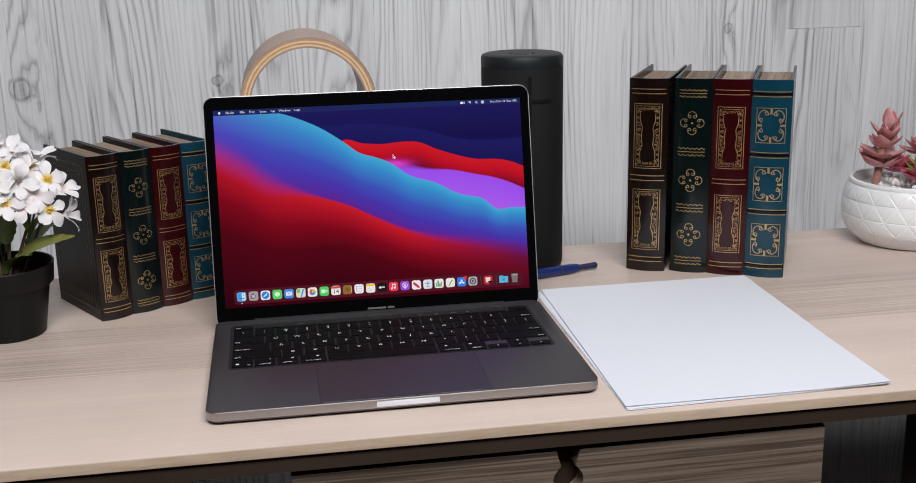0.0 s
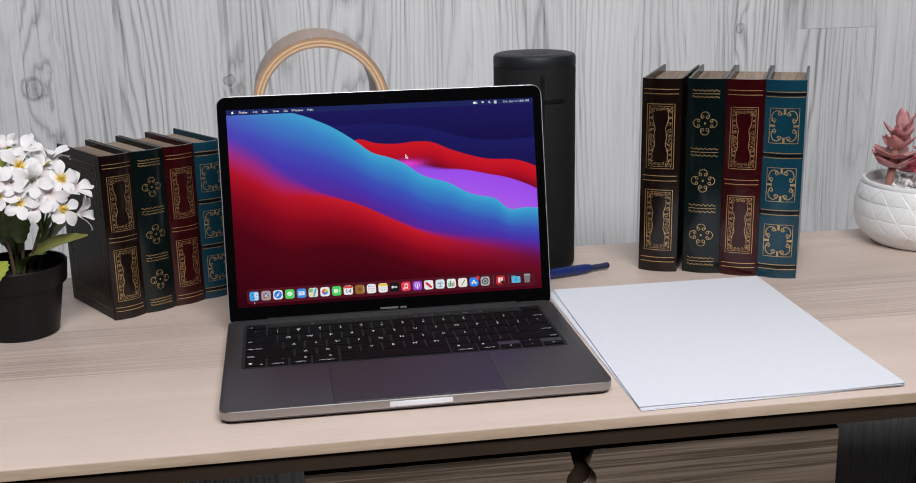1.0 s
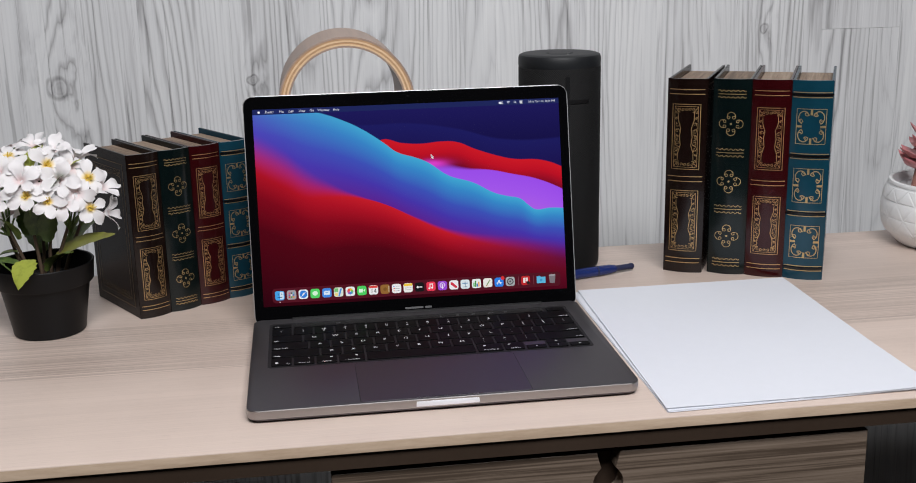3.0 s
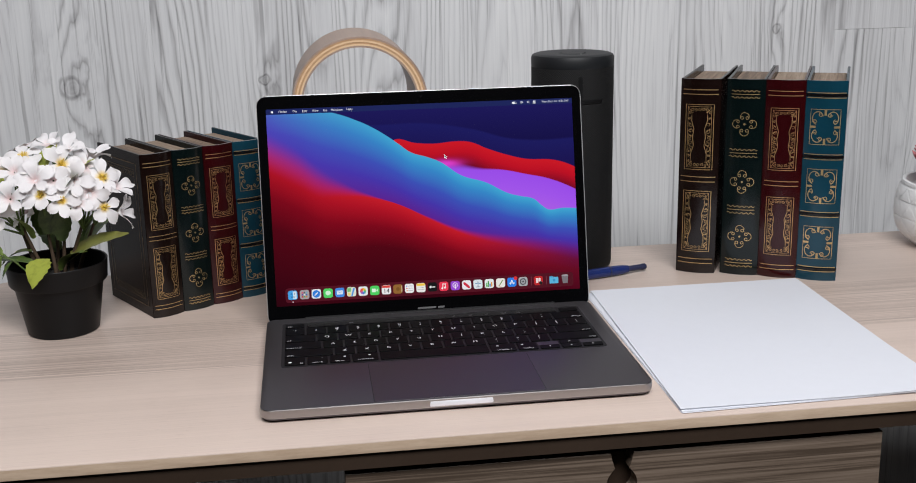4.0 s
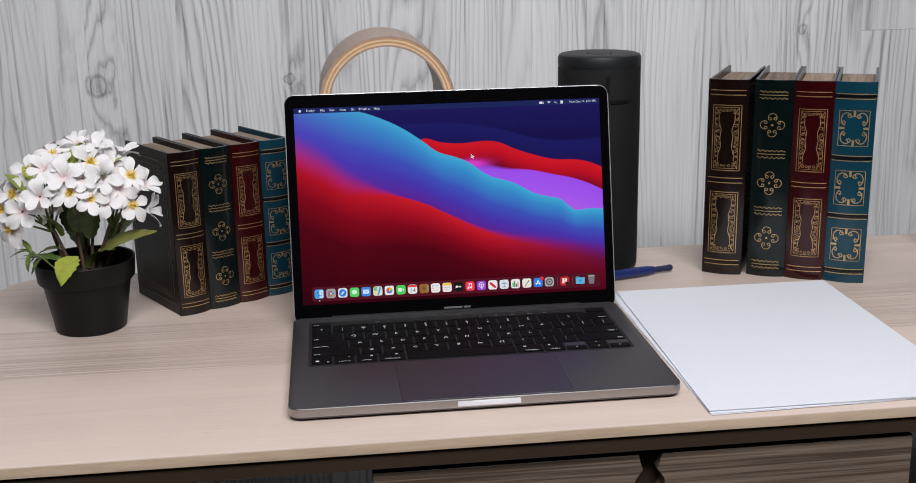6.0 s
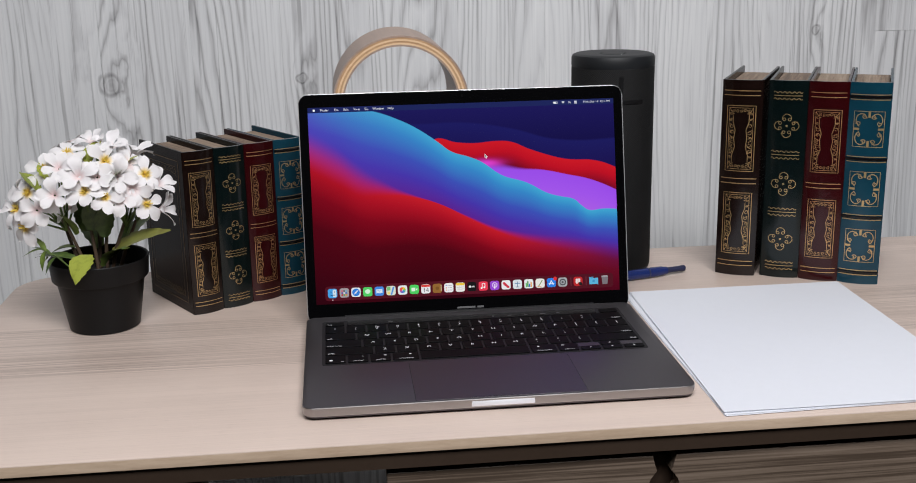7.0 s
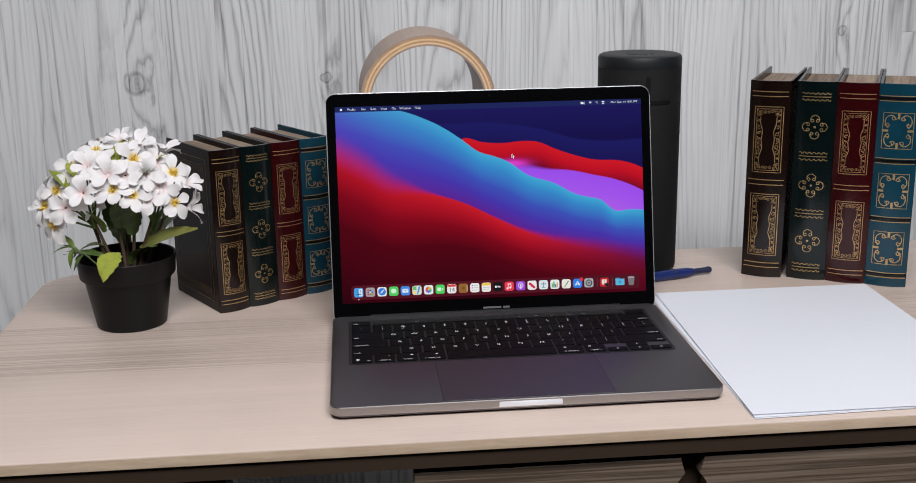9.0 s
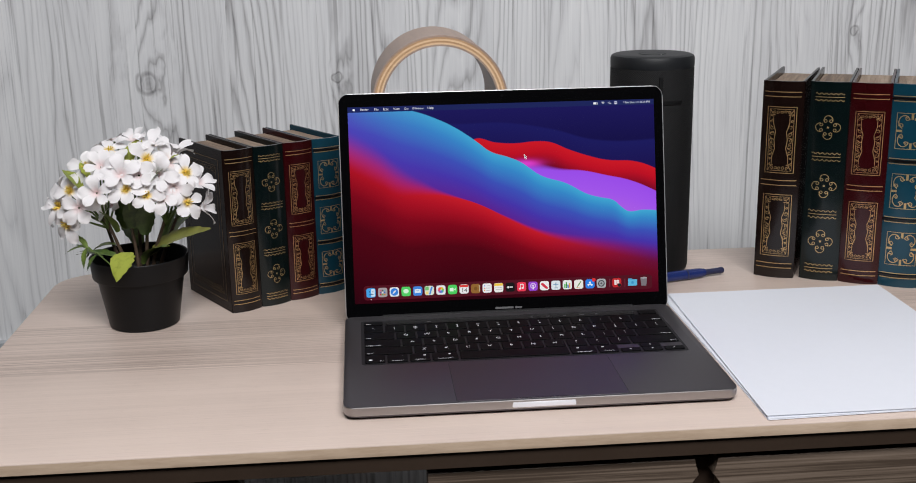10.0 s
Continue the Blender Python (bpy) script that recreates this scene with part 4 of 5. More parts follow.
# ---- laptop ----
laptop = thing("laptop", pose(0.1503, -0.1055, TOP), "open dark grey laptop with a lit colourful screen", "laptop")
W2, D2, DECK = 0.15205, 0.1062, 0.0113
outline = round_rect(-W2, W2, -D2, D2, 0.0095, 8)
bm = bmesh.new()
rings = []
for inset, z in ((0.012, 0.0014), (0.0042, 0.0016), (0.0014, 0.0025), (0.0004, 0.0040), (0.0, 0.0060), (0.0, 0.0104), (0.0003, 0.0110), (0.0009, DECK)):
    rings.append([bm.verts.new((x * (1 - inset / W2), y * (1 - inset / D2), z)) for x, y in outline])
for a, b in zip(rings, rings[1:]):
    for i in range(len(a)):
        bm.faces.new((a[i], a[(i + 1) % len(a)], b[(i + 1) % len(a)], b[i]))
bm.faces.new(rings[0][::-1])
bm.faces.new(rings[-1])
# the upright sides take the lightened copy of the deck metal
for f in bm.faces:
    f.normal_update()
    if abs(f.normal.z) < 0.6 and f.calc_center_median().z > 0.004:
        f.material_index = 1
smooth(part("base", bm, (M_GREY, M_GREYLIT), laptop, "dark grey anodised aluminium"), 25)
for x in (-0.13, 0.13):
    for y in (-0.085, 0.085):
        foot = part("rubber_foot", lathe([(0, 0), (0.006, 0), (0.0065, 0.0007), (0.0065, 0.002), (0, 0.002)], 16), M_RUBBER, laptop)
        foot.location = (x, y, 0)
# the scooped finger notch in the front edge, its reflected light painted near-white
bm = bmesh.new()
prof = [(-D2 - 0.0004, 0.0052), (-D2 - 0.0006, 0.0066), (-D2 + 0.0002, 0.0102), (-D2 + 0.0022, DECK + 0.0003), (-D2 + 0.0030, DECK + 0.0003)]
rows = []
for s in (-1, -0.965, 0.965, 1):
    lift = 0.0012 if abs(s) == 1 else 0.0
    rows.append([bm.verts.new((0.0248 * s, y + (0.001 if lift else 0), max(z, 0.0052 + lift) - (0.0006 if lift else 0))) for y, z in prof])
for a, b in zip(rows, rows[1:]):
    for k in range(len(prof) - 1):
        bm.faces.new((a[k], b[k], b[k + 1], a[k + 1]))
smooth(part("finger_notch", bm, M_GLINTALU, laptop, "aluminium scoop, its glint painted near-white"), 60)
# trackpad: a glass plate in a thin dark groove
part("trackpad_groove", prism(round_rect(-0.0666, 0.0666, -0.1048, -0.0222, 0.003, 4), DECK, DECK + 0.00012), M_GAP, laptop)
part("trackpad", prism(round_rect(-0.0661, 0.0661, -0.1046, -0.0227, 0.0028, 4), DECK + 0.0001, DECK + 0.0003, 0.0001, 1), M_TRACKPAD, laptop, "dark grey glass trackpad")
# keyboard
part("keyboard_well", prism(round_rect(-0.1375, 0.1375, -0.0196, 0.0905, 0.003, 4), DECK, DECK + 0.0002), M_WELL, laptop)
U, KX = 0.2712 / 14.5, -0.1356


def words(text, size, align="CENTER"):
    """Flat lettering in the built-in font, middle at the origin."""
    cu = bpy.data.curves.new("lettering", "FONT")
    cu.body, cu.size, cu.align_x, cu.align_y, cu.resolution_u = text, size, align, "CENTER", 2
    cu.space_line = 0.95
    ob = bpy.data.objects.new("lettering", cu)
    me = bpy.data.meshes.new_from_object(ob)
    bm = bmesh.new()
    bm.from_mesh(me)
    bpy.data.objects.remove(ob)
    bpy.data.curves.remove(cu)
    bpy.data.meshes.remove(me)
    return bm


def key(x, y, w, h, legend="", style="centre"):
    """One scissor key, dished a little, with its legend."""
    gap = 0.0019
    pts = round_rect(-(w - gap) / 2, (w - gap) / 2, -(h - gap) / 2, (h - gap) / 2, 0.0014, 3)
    k = part("key", prism(pts, 0, 0.0010, 0.0002, 1), M_KEY, laptop)
    k.location = (x, y, DECK + 0.0002)
    if legend:
        size, dx, dy, al = {"centre": (0.0054, 0, 0, "CENTER"), "pair": (0.0041, 0, 0, "CENTER"), "left": (0.0034, -w / 2 + 0.0026, -h / 2 + 0.0035, "LEFT"),
                            "right": (0.0034, w / 2 - 0.0026, -h / 2 + 0.0035, "RIGHT"), "mid": (0.0032, 0, -h / 2 + 0.0035, "CENTER")}[style]
        t = part("legend", words(legend, size, al), M_LEGEND, k)
        t.location = (dx, dy, 0.00105)
    return k


H = 0.01855
for y, row in (
    (0.0655, [("~\n`", 1, "pair"), ("!\n1", 1, "pair"), ("@\n2", 1, "pair"), ("#\n3", 1, "pair"), ("$\n4", 1, "pair"), ("%\n5", 1, "pair"), ("^\n6", 1, "pair"), ("&\n7", 1, "pair"), ("*\n8", 1, "pair"), ("(\n9", 1, "pair"), (")\n0", 1, "pair"), ("_\n-", 1, "pair"), ("+\n=", 1, "pair"), ("delete", 1.5, "right")]),
    (0.0470, [("tab", 1.5, "left")] + [(c, 1, "centre") for c in "QWERTYUIOP"] + [("{\n[", 1, "pair"), ("}\n]", 1, "pair"), ("|\n\\", 1, "pair")]),
    (0.0284, [("caps lock", 1.75, "left")] + [(c, 1, "centre") for c in "ASDFGHJKL"] + [(":\n;", 1, "pair"), ("\"\n'", 1, "pair"), ("return", 1.75, "right")]),
    (0.0099, [("shift", 2.25, "left")] + [(c, 1, "centre") for c in "ZXCVBNM"] + [("<\n,", 1, "pair"), (">\n.", 1, "pair"), ("?\n/", 1, "pair"), ("shift", 2.25, "right")]),
    (-0.0087, [("fn", 1, "right"), ("control", 1, "mid"), ("option", 1, "mid"), ("command", 1.25, "mid"), ("", 5, "centre"), ("command", 1.25, "mid"), ("option", 1, "mid")]),
):
    x = KX
    for text, wide, style in row:
        key(x + wide * U / 2, y, wide * U, H, text, style)
        x += wide * U
x = KX + 11.5 * U
for k, (dy, hh) in enumerate(((-H / 4, H / 2), (None, None), (-H / 4, H / 2))):
    cx = x + (k + 0.5) * U
    for dy, hh, tri in (((-H / 4, H / 2, "lr"[k // 2]),) if k != 1 else ((-H / 4, H / 2 + 0.0009, "d"), (H / 4, H / 2 + 0.0009, "u"))):
        ob = key(cx, -0.0087 + dy, U, hh)
        a = {"l": 180, "r": 0, "u": 90, "d": 270}[tri]
        pts = [(0.0011 * math.cos(radians(a + q)), 0.0011 * math.sin(radians(a + q))) for q in (0, 120, 240)]
        t = part("legend", prism(pts, 0.00104, 0.00108), M_LEGEND, ob)
# the metal deck comes down between the arrow keys and the shift key
for k in (11.5, 13.5):
    part("deck_step", prism(round_rect(KX + k * U + 0.0003, KX + (k + 1) * U - 0.0003, -0.0078, -0.0002, 0.0010, 3), DECK + 0.0002, DECK + 0.0004), M_GREY, laptop)
# small marks on the fn and modifier keys, above their words
for text, cx in (("^", 1.5), ("\u2325", 2.5), ("\u2318", 3.62), ("\u2318", 9.87), ("\u2325", 11.0)):
    t = part("modifier_symbol", words("^" if text == "^" else "%", 0.003) if text == "^" else prism(round_rect(-0.0011, 0.0011, -0.0008, 0.0008, 0.0004, 2), 0, 0.00004), M_LEGEND, laptop)
    t.location = (KX + cx * U + (0.004 if cx < 5 else -0.004), -0.0052, DECK + 0.00126)
globe = part("modifier_symbol", lathe([(0, 0), (0.0015, 0), (0.0015, 0.00004), (0, 0.00004)], 16), M_LEGEND, laptop)
globe.location = (KX + 0.3 * U, -0.0118, DECK + 0.00124)
key(KX + 0.5 * U, 0.0806, U, 0.0105, "esc", "left")
part("touch_strip", prism(round_rect(KX + 1.1 * U, KX + 13.35 * U, 0.0758, 0.0855, 0.0012, 3), DECK + 0.0002, DECK + 0.001, 0.0002, 1), M_GLOSSBLACK, laptop, "glossy black touch strip")
key(KX + 14 * U, 0.0806, U, 0.0105)
for k, wd in ((3.1, 0.004), (8.2, 0.002), (9.0, 0.003), (9.8, 0.003), (10.6, 0.005), (11.4, 0.003)):
    part("touch_mark", box(KX + k * U, KX + k * U + wd, 0.0798, 0.0814, DECK + 0.001, DECK + 0.00104), M_DIMMARK, laptop)
# hinge between the halves
bm = tube([(-0.118, 0, 0), (-0.1175, 0, 0), (0.1175, 0, 0), (0.118, 0, 0)], [0.0035, 0.0042, 0.0042, 0.0035], 16)
hinge = smooth(part("hinge", bm, M_GAP, laptop), 40)
hinge.location = (0.0008, D2 - 0.0016, 0.0082)

# the lid, tipped back past upright
TILT_BACK = -12.3
LID = pose(0.0008, D2 - 0.0030, 0.0054, TILT_BACK)
up = pose(0, 0, 0, 90)  # flat outlines stand up: x across, y up the lid


def lid_prism(pts, y0, y1, bevel=0.0, seg=2):
    return prism(pts, -y1, -y0, bevel, seg, up)


LW, LH = 0.1521, 0.2122
lid = smooth(part("lid", lid_prism(round_rect(-LW, LW, 0.0, LH, 0.0095, 8), 0.0006, 0.0050, 0.0009, 3), M_RIMALU, laptop, "aluminium lid shell with a pale rim"), 40)
lid.matrix_local = LID
part("bezel", lid_prism(round_rect(-LW + 0.0008, LW - 0.0008, 0.0008, LH - 0.0008, 0.0088, 8), 0.0, 0.0012), M_BEZEL, lid, "glossy black glass bezel")
part("lens", lid_prism([(0.0011 * math.cos(k * 0.5236), LH - 0.0055 + 0.0011 * math.sin(k * 0.5236)) for k in range(12)], -0.0001, 0.0002), M_GLOSSBLACK, lid, "tiny dark camera lens")
for x0, x1 in ((-0.0126, 0.0046), (0.0062, 0.0126)):
    part("chin_mark", lid_prism(round_rect(x0, x1, 0.0080, 0.0098, 0.0006, 3), -0.00012, 0.0002), M_CHIN, lid, "small pale grey mark")

# ---- the lit screen ----
SW, SH, SX, SZ = 0.2865, 0.1815, -0.14325, 0.0181


def screen_part(name, bm, material, parent, label=""):
    ob = part(name, bm, material, parent, label)
    return ob


def sheet(x0, x1, z0, z1, y, r=0.0):
    pts = round_rect(x0, x1, z0, z1, r, 4) if r else [(x0, z0), (x1, z0), (x1, z1), (x0, z1)]
    return lid_prism(pts, y, y + 0.00006)


display = part("display", sheet(0, SW, 0, SH, 0), M_SCREEN, laptop, "lit screen showing blue, red and violet waves")
display.matrix_local = LID @ pose(SX, -0.00015, SZ)
screen_part("menu_bar", sheet(0, SW, SH - 0.0049, SH, -0.00008), M_MENUBAR, display)


def screen_words(text, x, z, size, align="LEFT", material=None):
    bm = words(text, size, align)
    bmesh.ops.transform(bm, matrix=pose(x, -0.0002, z) @ up, verts=bm.verts[:])
    return screen_part("menu_text", bm, material or M_GLOWWHITE, display)


MZ = SH - 0.0026
screen_part("menu_mark", lid_prism([(0.0057 + 0.0011 * math.cos(k * 0.5236), MZ + 0.0011 * math.sin(k * 0.5236)) for k in range(12)], -0.0002, -0.00015), M_GLOWWHITE, display, "small round white mark")
for text, x in (("Finder", 0.0114), ("File", 0.0243), ("Edit", 0.0328), ("View", 0.0420), ("Go", 0.0521), ("Window", 0.0594), ("Help", 0.0735)):
    screen_words(text, x, MZ, 0.0030 if text != "Finder" else 0.0031)
screen_words("Mon Dec 14  8:31 PM", SW - 0.0035, MZ, 0.00285, "RIGHT")
bx = SW - 0.0575
screen_part("battery_sign", sheet(bx, bx + 0.0042, MZ - 0.001, MZ + 0.001, -0.00016, 0.0005), M_GLOWWHITE, display)
screen_part("battery_sign", sheet(bx + 0.0028, bx + 0.0039, MZ - 0.0007, MZ + 0.0007, -0.00024), M_MENUBAR, display)
for k in range(3):
    r0, r1 = 0.0005 + 0.0007 * k, 0.0009 + 0.0007 * k
    arc = [(bx + 0.0092 + r1 * math.cos(radians(a)), MZ - 0.0011 + r1 * math.sin(radians(a))) for a in range(48, 133, 12)]
    arc += [(bx + 0.0092 + r0 * math.cos(radians(a)), MZ - 0.0011 + r0 * math.sin(radians(a))) for a in range(132, 47, -12)]
    screen_part("wireless_sign", lid_prism(arc, -0.0002, -0.00015), M_GLOWWHITE, display)
ring = [(bx + 0.0153 + q * math.cos(radians(a)), MZ + 0.0003 + q * math.sin(radians(a))) for q, rng in ((0.0009, range(0, 360, 30)), (0.0006, range(330, -1, -30))) for a in rng]
screen_part("search_sign", lid_prism(ring, -0.0002, -0.00015), M_GLOWWHITE, display)
screen_part("search_sign", lid_prism([(bx + 0.0158, MZ - 0.0003), (bx + 0.0166, MZ - 0.0011), (bx + 0.0169, MZ - 0.0008), (bx + 0.0161, MZ)], -0.0002, -0.00015), M_GLOWWHITE, display)
for dz in (0.0003, -0.0013):
    screen_part("switch_sign", sheet(bx + 0.0200, bx + 0.0226, MZ + dz, MZ + dz + 0.001, -0.00016, 0.0004), M_GLOWWHITE, display)
# pointer
px, pz = 0.1622, 0.1338
screen_part("pointer", lid_prism([(px, pz), (px, pz - 0.0042), (px + 0.001, pz - 0.0033), (px + 0.0017, pz - 0.0048), (px + 0.0024, pz - 0.0045), (px + 0.0018, pz - 0.003), (px + 0.003, pz - 0.003)], -0.0001, -0.00006), M_GLOWWHITE, display, "white arrow")
screen_part("pointer", lid_prism([(px + 0.0005, pz - 0.0011), (px + 0.0005, pz - 0.0032), (px + 0.0012, pz - 0.0026), (px + 0.002, pz - 0.0026)], -0.0002, -0.00016), M_GLOWDARK, display)
# dock
screen_part("dock_panel", sheet(0.0085, SW - 0.006, 0.0030, 0.0165, -0.00006, 0.003), M_DOCK, display)
STEP, IX, IZ, IS = 0.01083, 0.0152, 0.0099, 0.0043


def icon(n, colour, extra=0.0):
    cx = IX + STEP * n + extra
    screen_part("icon", sheet(cx - IS, cx + IS, IZ - IS, IZ + IS, -0.00012, 0.002), glow(colour), display)
    return cx


def mark(cx, pts, colour, y=-0.0002):
    screen_part("icon_symbol", lid_prism([(cx + x * IS, IZ + z * IS) for x, z in pts], y, y + 0.00004), glow(colour), display)


def disc(x, z, r, n=12):
    return [(x + r * math.cos(2 * math.pi * k / n), z + r * math.sin(2 * math.pi * k / n)) for k in range(n)]


def rect(x0, x1, z0, z1):
    return [(x0, z0), (x1, z0), (x1, z1), (x0, z1)]


WHITE, GREY = (235, 238, 242), (150, 155, 165)
c = icon(0, (70, 165, 235)); mark(c, rect(0.05, 0.8, -0.8, 0.8), (215, 232, 245)); mark(c, rect(-0.4, -0.25, 0.1, 0.45), (25, 60, 110)); mark(c, rect(0.35, 0.5, 0.1, 0.45), (25, 60, 110)); mark(c, rect(-0.45, 0.5, -0.45, -0.3), (25, 60, 110), -0.00026)
mark(c, disc(0, -1.45, 0.13), (230, 200, 210))
c = icon(1, (170, 160, 165))
for k, col in enumerate(((200, 60, 60), (90, 160, 90), (220, 150, 60), (110, 90, 170), (225, 225, 225), (60, 110, 200), (210, 90, 120), (90, 90, 95), (120, 180, 200))):
    mark(c, rect(-0.62 + 0.43 * (k % 3), -0.28 + 0.43 * (k % 3), -0.62 + 0.43 * (k // 3), -0.28 + 0.43 * (k // 3)), col)
c = icon(2, WHITE); mark(c, disc(0, 0, 0.82, 18), (50, 130, 225)); mark(c, [(-0.5, -0.5), (0.12, -0.12), (0.5, 0.5), (-0.12, 0.12)], (240, 240, 240), -0.00026)
c = icon(3, (85, 215, 105)); mark(c, [(x * 1.15, z) for x, z in disc(0, 0.05, 0.5)], (215, 250, 220))
c = icon(4, (70, 140, 230)); mark(c, rect(-0.65, 0.65, -0.42, 0.42), (225, 238, 250)); mark(c, [(-0.6, 0.36), (0, -0.1), (0.6, 0.36), (0, 0.1)], (120, 170, 230), -0.00026)
c = icon(5, (225, 230, 215)); mark(c, rect(-0.9, -0.1, 0.05, 0.85), (120, 195, 120)); mark(c, [(-0.1, -0.9), (0.2, -0.9), (0.8, 0.8), (0.4, 0.8)], (80, 150, 230)); mark(c, rect(-0.8, -0.2, -0.8, -0.2), (245, 225, 130), -0.00026)
c = icon(6, WHITE)
for k, col in enumerate(((245, 165, 50), (235, 205, 60), (140, 200, 80), (70, 180, 170), (80, 130, 220), (140, 100, 200), (220, 90, 140), (235, 90, 70))):
    a = k * math.pi / 4
    mark(c, disc(0.4 * math.sin(a), 0.4 * math.cos(a), 0.3, 8), col, -0.0002 - 0.000005 * k)
c = icon(7, (80, 215, 100)); mark(c, rect(-0.6, 0.22, -0.38, 0.38), (225, 250, 228)); mark(c, [(0.32, 0), (0.66, -0.3), (0.66, 0.3)], (225, 250, 228))
c = icon(8, (240, 240, 242)); mark(c, rect(-0.92, 0.92, 0.42, 0.92), (225, 70, 65))
bm = words("14", 0.0058)
bmesh.ops.transform(bm, matrix=pose(c, -0.0002, IZ - 0.0012) @ up, verts=bm.verts[:])
screen_part("icon_symbol", bm, glow((60, 60, 65)), display)
c = icon(9, (150, 105, 50)); mark(c, disc(0, 0.0, 0.4), (125, 85, 38)); mark(c, rect(0.75, 0.92, -0.7, 0.7), (200, 180, 150))
c = icon(10, (242, 242, 244))
for k, col in enumerate(((60, 120, 230), (230, 80, 70), (240, 160, 50))):
    mark(c, disc(-0.55, 0.5 - 0.5 * k, 0.14, 8), col); mark(c, rect(-0.25, 0.7, 0.46 - 0.5 * k, 0.54 - 0.5 * k), GREY)
c = icon(11, (240, 240, 236)); mark(c, rect(-0.92, 0.92, 0.4, 0.92), (245, 205, 70)); mark(c, rect(-0.7, 0.7, -0.05, 0.02), GREY); mark(c, rect(-0.7, 0.7, -0.45, -0.38), GREY)
c = icon(12, (18, 18, 20)); mark(c, disc(-0.4, 0, 0.27), (230, 230, 230)); mark(c, rect(-0.05, 0.6, -0.16, 0.16), (200, 200, 200))
c = icon(13, (240, 60, 85)); mark(c, rect(-0.3, -0.15, -0.4, 0.55), (250, 240, 240)); mark(c, rect(0.3, 0.45, -0.3, 0.6), (250, 240, 240)); mark(c, rect(-0.3, 0.45, 0.4, 0.6), (250, 240, 240), -0.00026); mark(c, disc(-0.38, -0.42, 0.22, 10), (250, 240, 240), -0.0003); mark(c, disc(0.22, -0.3, 0.22, 10), (250, 240, 240), -0.0003)
c = icon(14, (155, 75, 215)); mark(c, disc(0, 0.1, 0.62, 16), (225, 200, 245)); mark(c, disc(0, 0.1, 0.42, 16), (155, 75, 215), -0.00026); mark(c, disc(0, 0.12, 0.2), (245, 235, 250), -0.0003); mark(c, rect(-0.12, 0.12, -0.7, -0.12), (245, 235, 250), -0.0003)
c = icon(15, (242, 242, 244)); mark(c, [(-0.7, 0.6), (-0.7, 0.2), (0.3, -0.7), (0.7, -0.7), (0.7, -0.35), (-0.3, 0.6)], (215, 55, 75))
c = icon(16, (225, 235, 240)); mark(c, rect(-0.6, 0.6, 0.1, 0.28), (110, 150, 190)); mark(c, rect(-0.08, 0.08, -0.6, 0.6), (120, 150, 170)); mark(c, rect(-0.4, 0.4, -0.66, -0.5), (140, 160, 175))
c = icon(17, (236, 240, 240))
for k, (hh, col) in enumerate(((0.9, (80, 190, 90)), (1.3, (60, 150, 70)), (0.7, (60, 120, 200)), (1.05, (235, 160, 60)))):
    mark(c, rect(-0.7 + 0.36 * k, -0.42 + 0.36 * k, -0.7, -0.7 + hh), col)
c = icon(18, (240, 238, 232)); mark(c, [(-0.45, -0.65), (-0.3, -0.7), (0.6, 0.55), (0.4, 0.65)], (110, 150, 80)); mark(c, rect(-0.7, 0.2, -0.75, -0.68), (235, 160, 60))
c = icon(19, (45, 130, 235)); mark(c, [(-0.5, -0.5), (-0.3, -0.5), (0.1, 0.5), (-0.1, 0.5)], (235, 245, 255)); mark(c, [(0.5, -0.5), (0.3, -0.5), (-0.1, 0.5), (0.1, 0.5)], (235, 245, 255), -0.00024); mark(c, rect(-0.65, 0.65, -0.25, -0.1), (235, 245, 255), -0.00028); mark(c, disc(0.85, 0.85, 0.42), (225, 50, 55), -0.0003)
c = icon(20, (175, 178, 182)); mark(c, disc(0, 0, 0.75, 18), (75, 78, 82)); mark(c, disc(0, 0, 0.52, 14), (160, 163, 168), -0.00026); mark(c, disc(0, 0, 0.2, 10), (60, 62, 66), -0.0003)
c = icon(21, (195, 40, 45), 0.0040); mark(c, rect(-0.55, -0.05, -0.5, 0.6), (240, 225, 225)); mark(c, rect(0.02, 0.5, -0.2, 0.6), (240, 225, 225)); mark(c, disc(0.55, -0.55, 0.42), (35, 30, 32), -0.00026)
c = IX + STEP * 22 + 0.0082
mark(c, rect(-1, 1, -0.8, 0.6), (95, 185, 225)); mark(c, rect(-1, -0.1, 0.62, 0.82), (80, 165, 210)); mark(c, disc(0, -0.1, 0.3), (65, 150, 200), -0.00026)
c += STEP
mark(c, [(-0.55, -0.9), (0.55, -0.9), (0.75, 0.85), (-0.75, 0.85)], (125, 118, 124)); mark(c, [(x, z * 0.25) for x, z in disc(0, 3.4, 0.78)], (165, 160, 166), -0.00026)
for e in (20.66, 21.86):
    mark(IX + STEP * e + 0.0008 + (0.0016 if e > 21 else 0), rect(-0.06, 0.06, -0.95, 0.95), (120, 60, 75))

# ---- potted white flowers ----


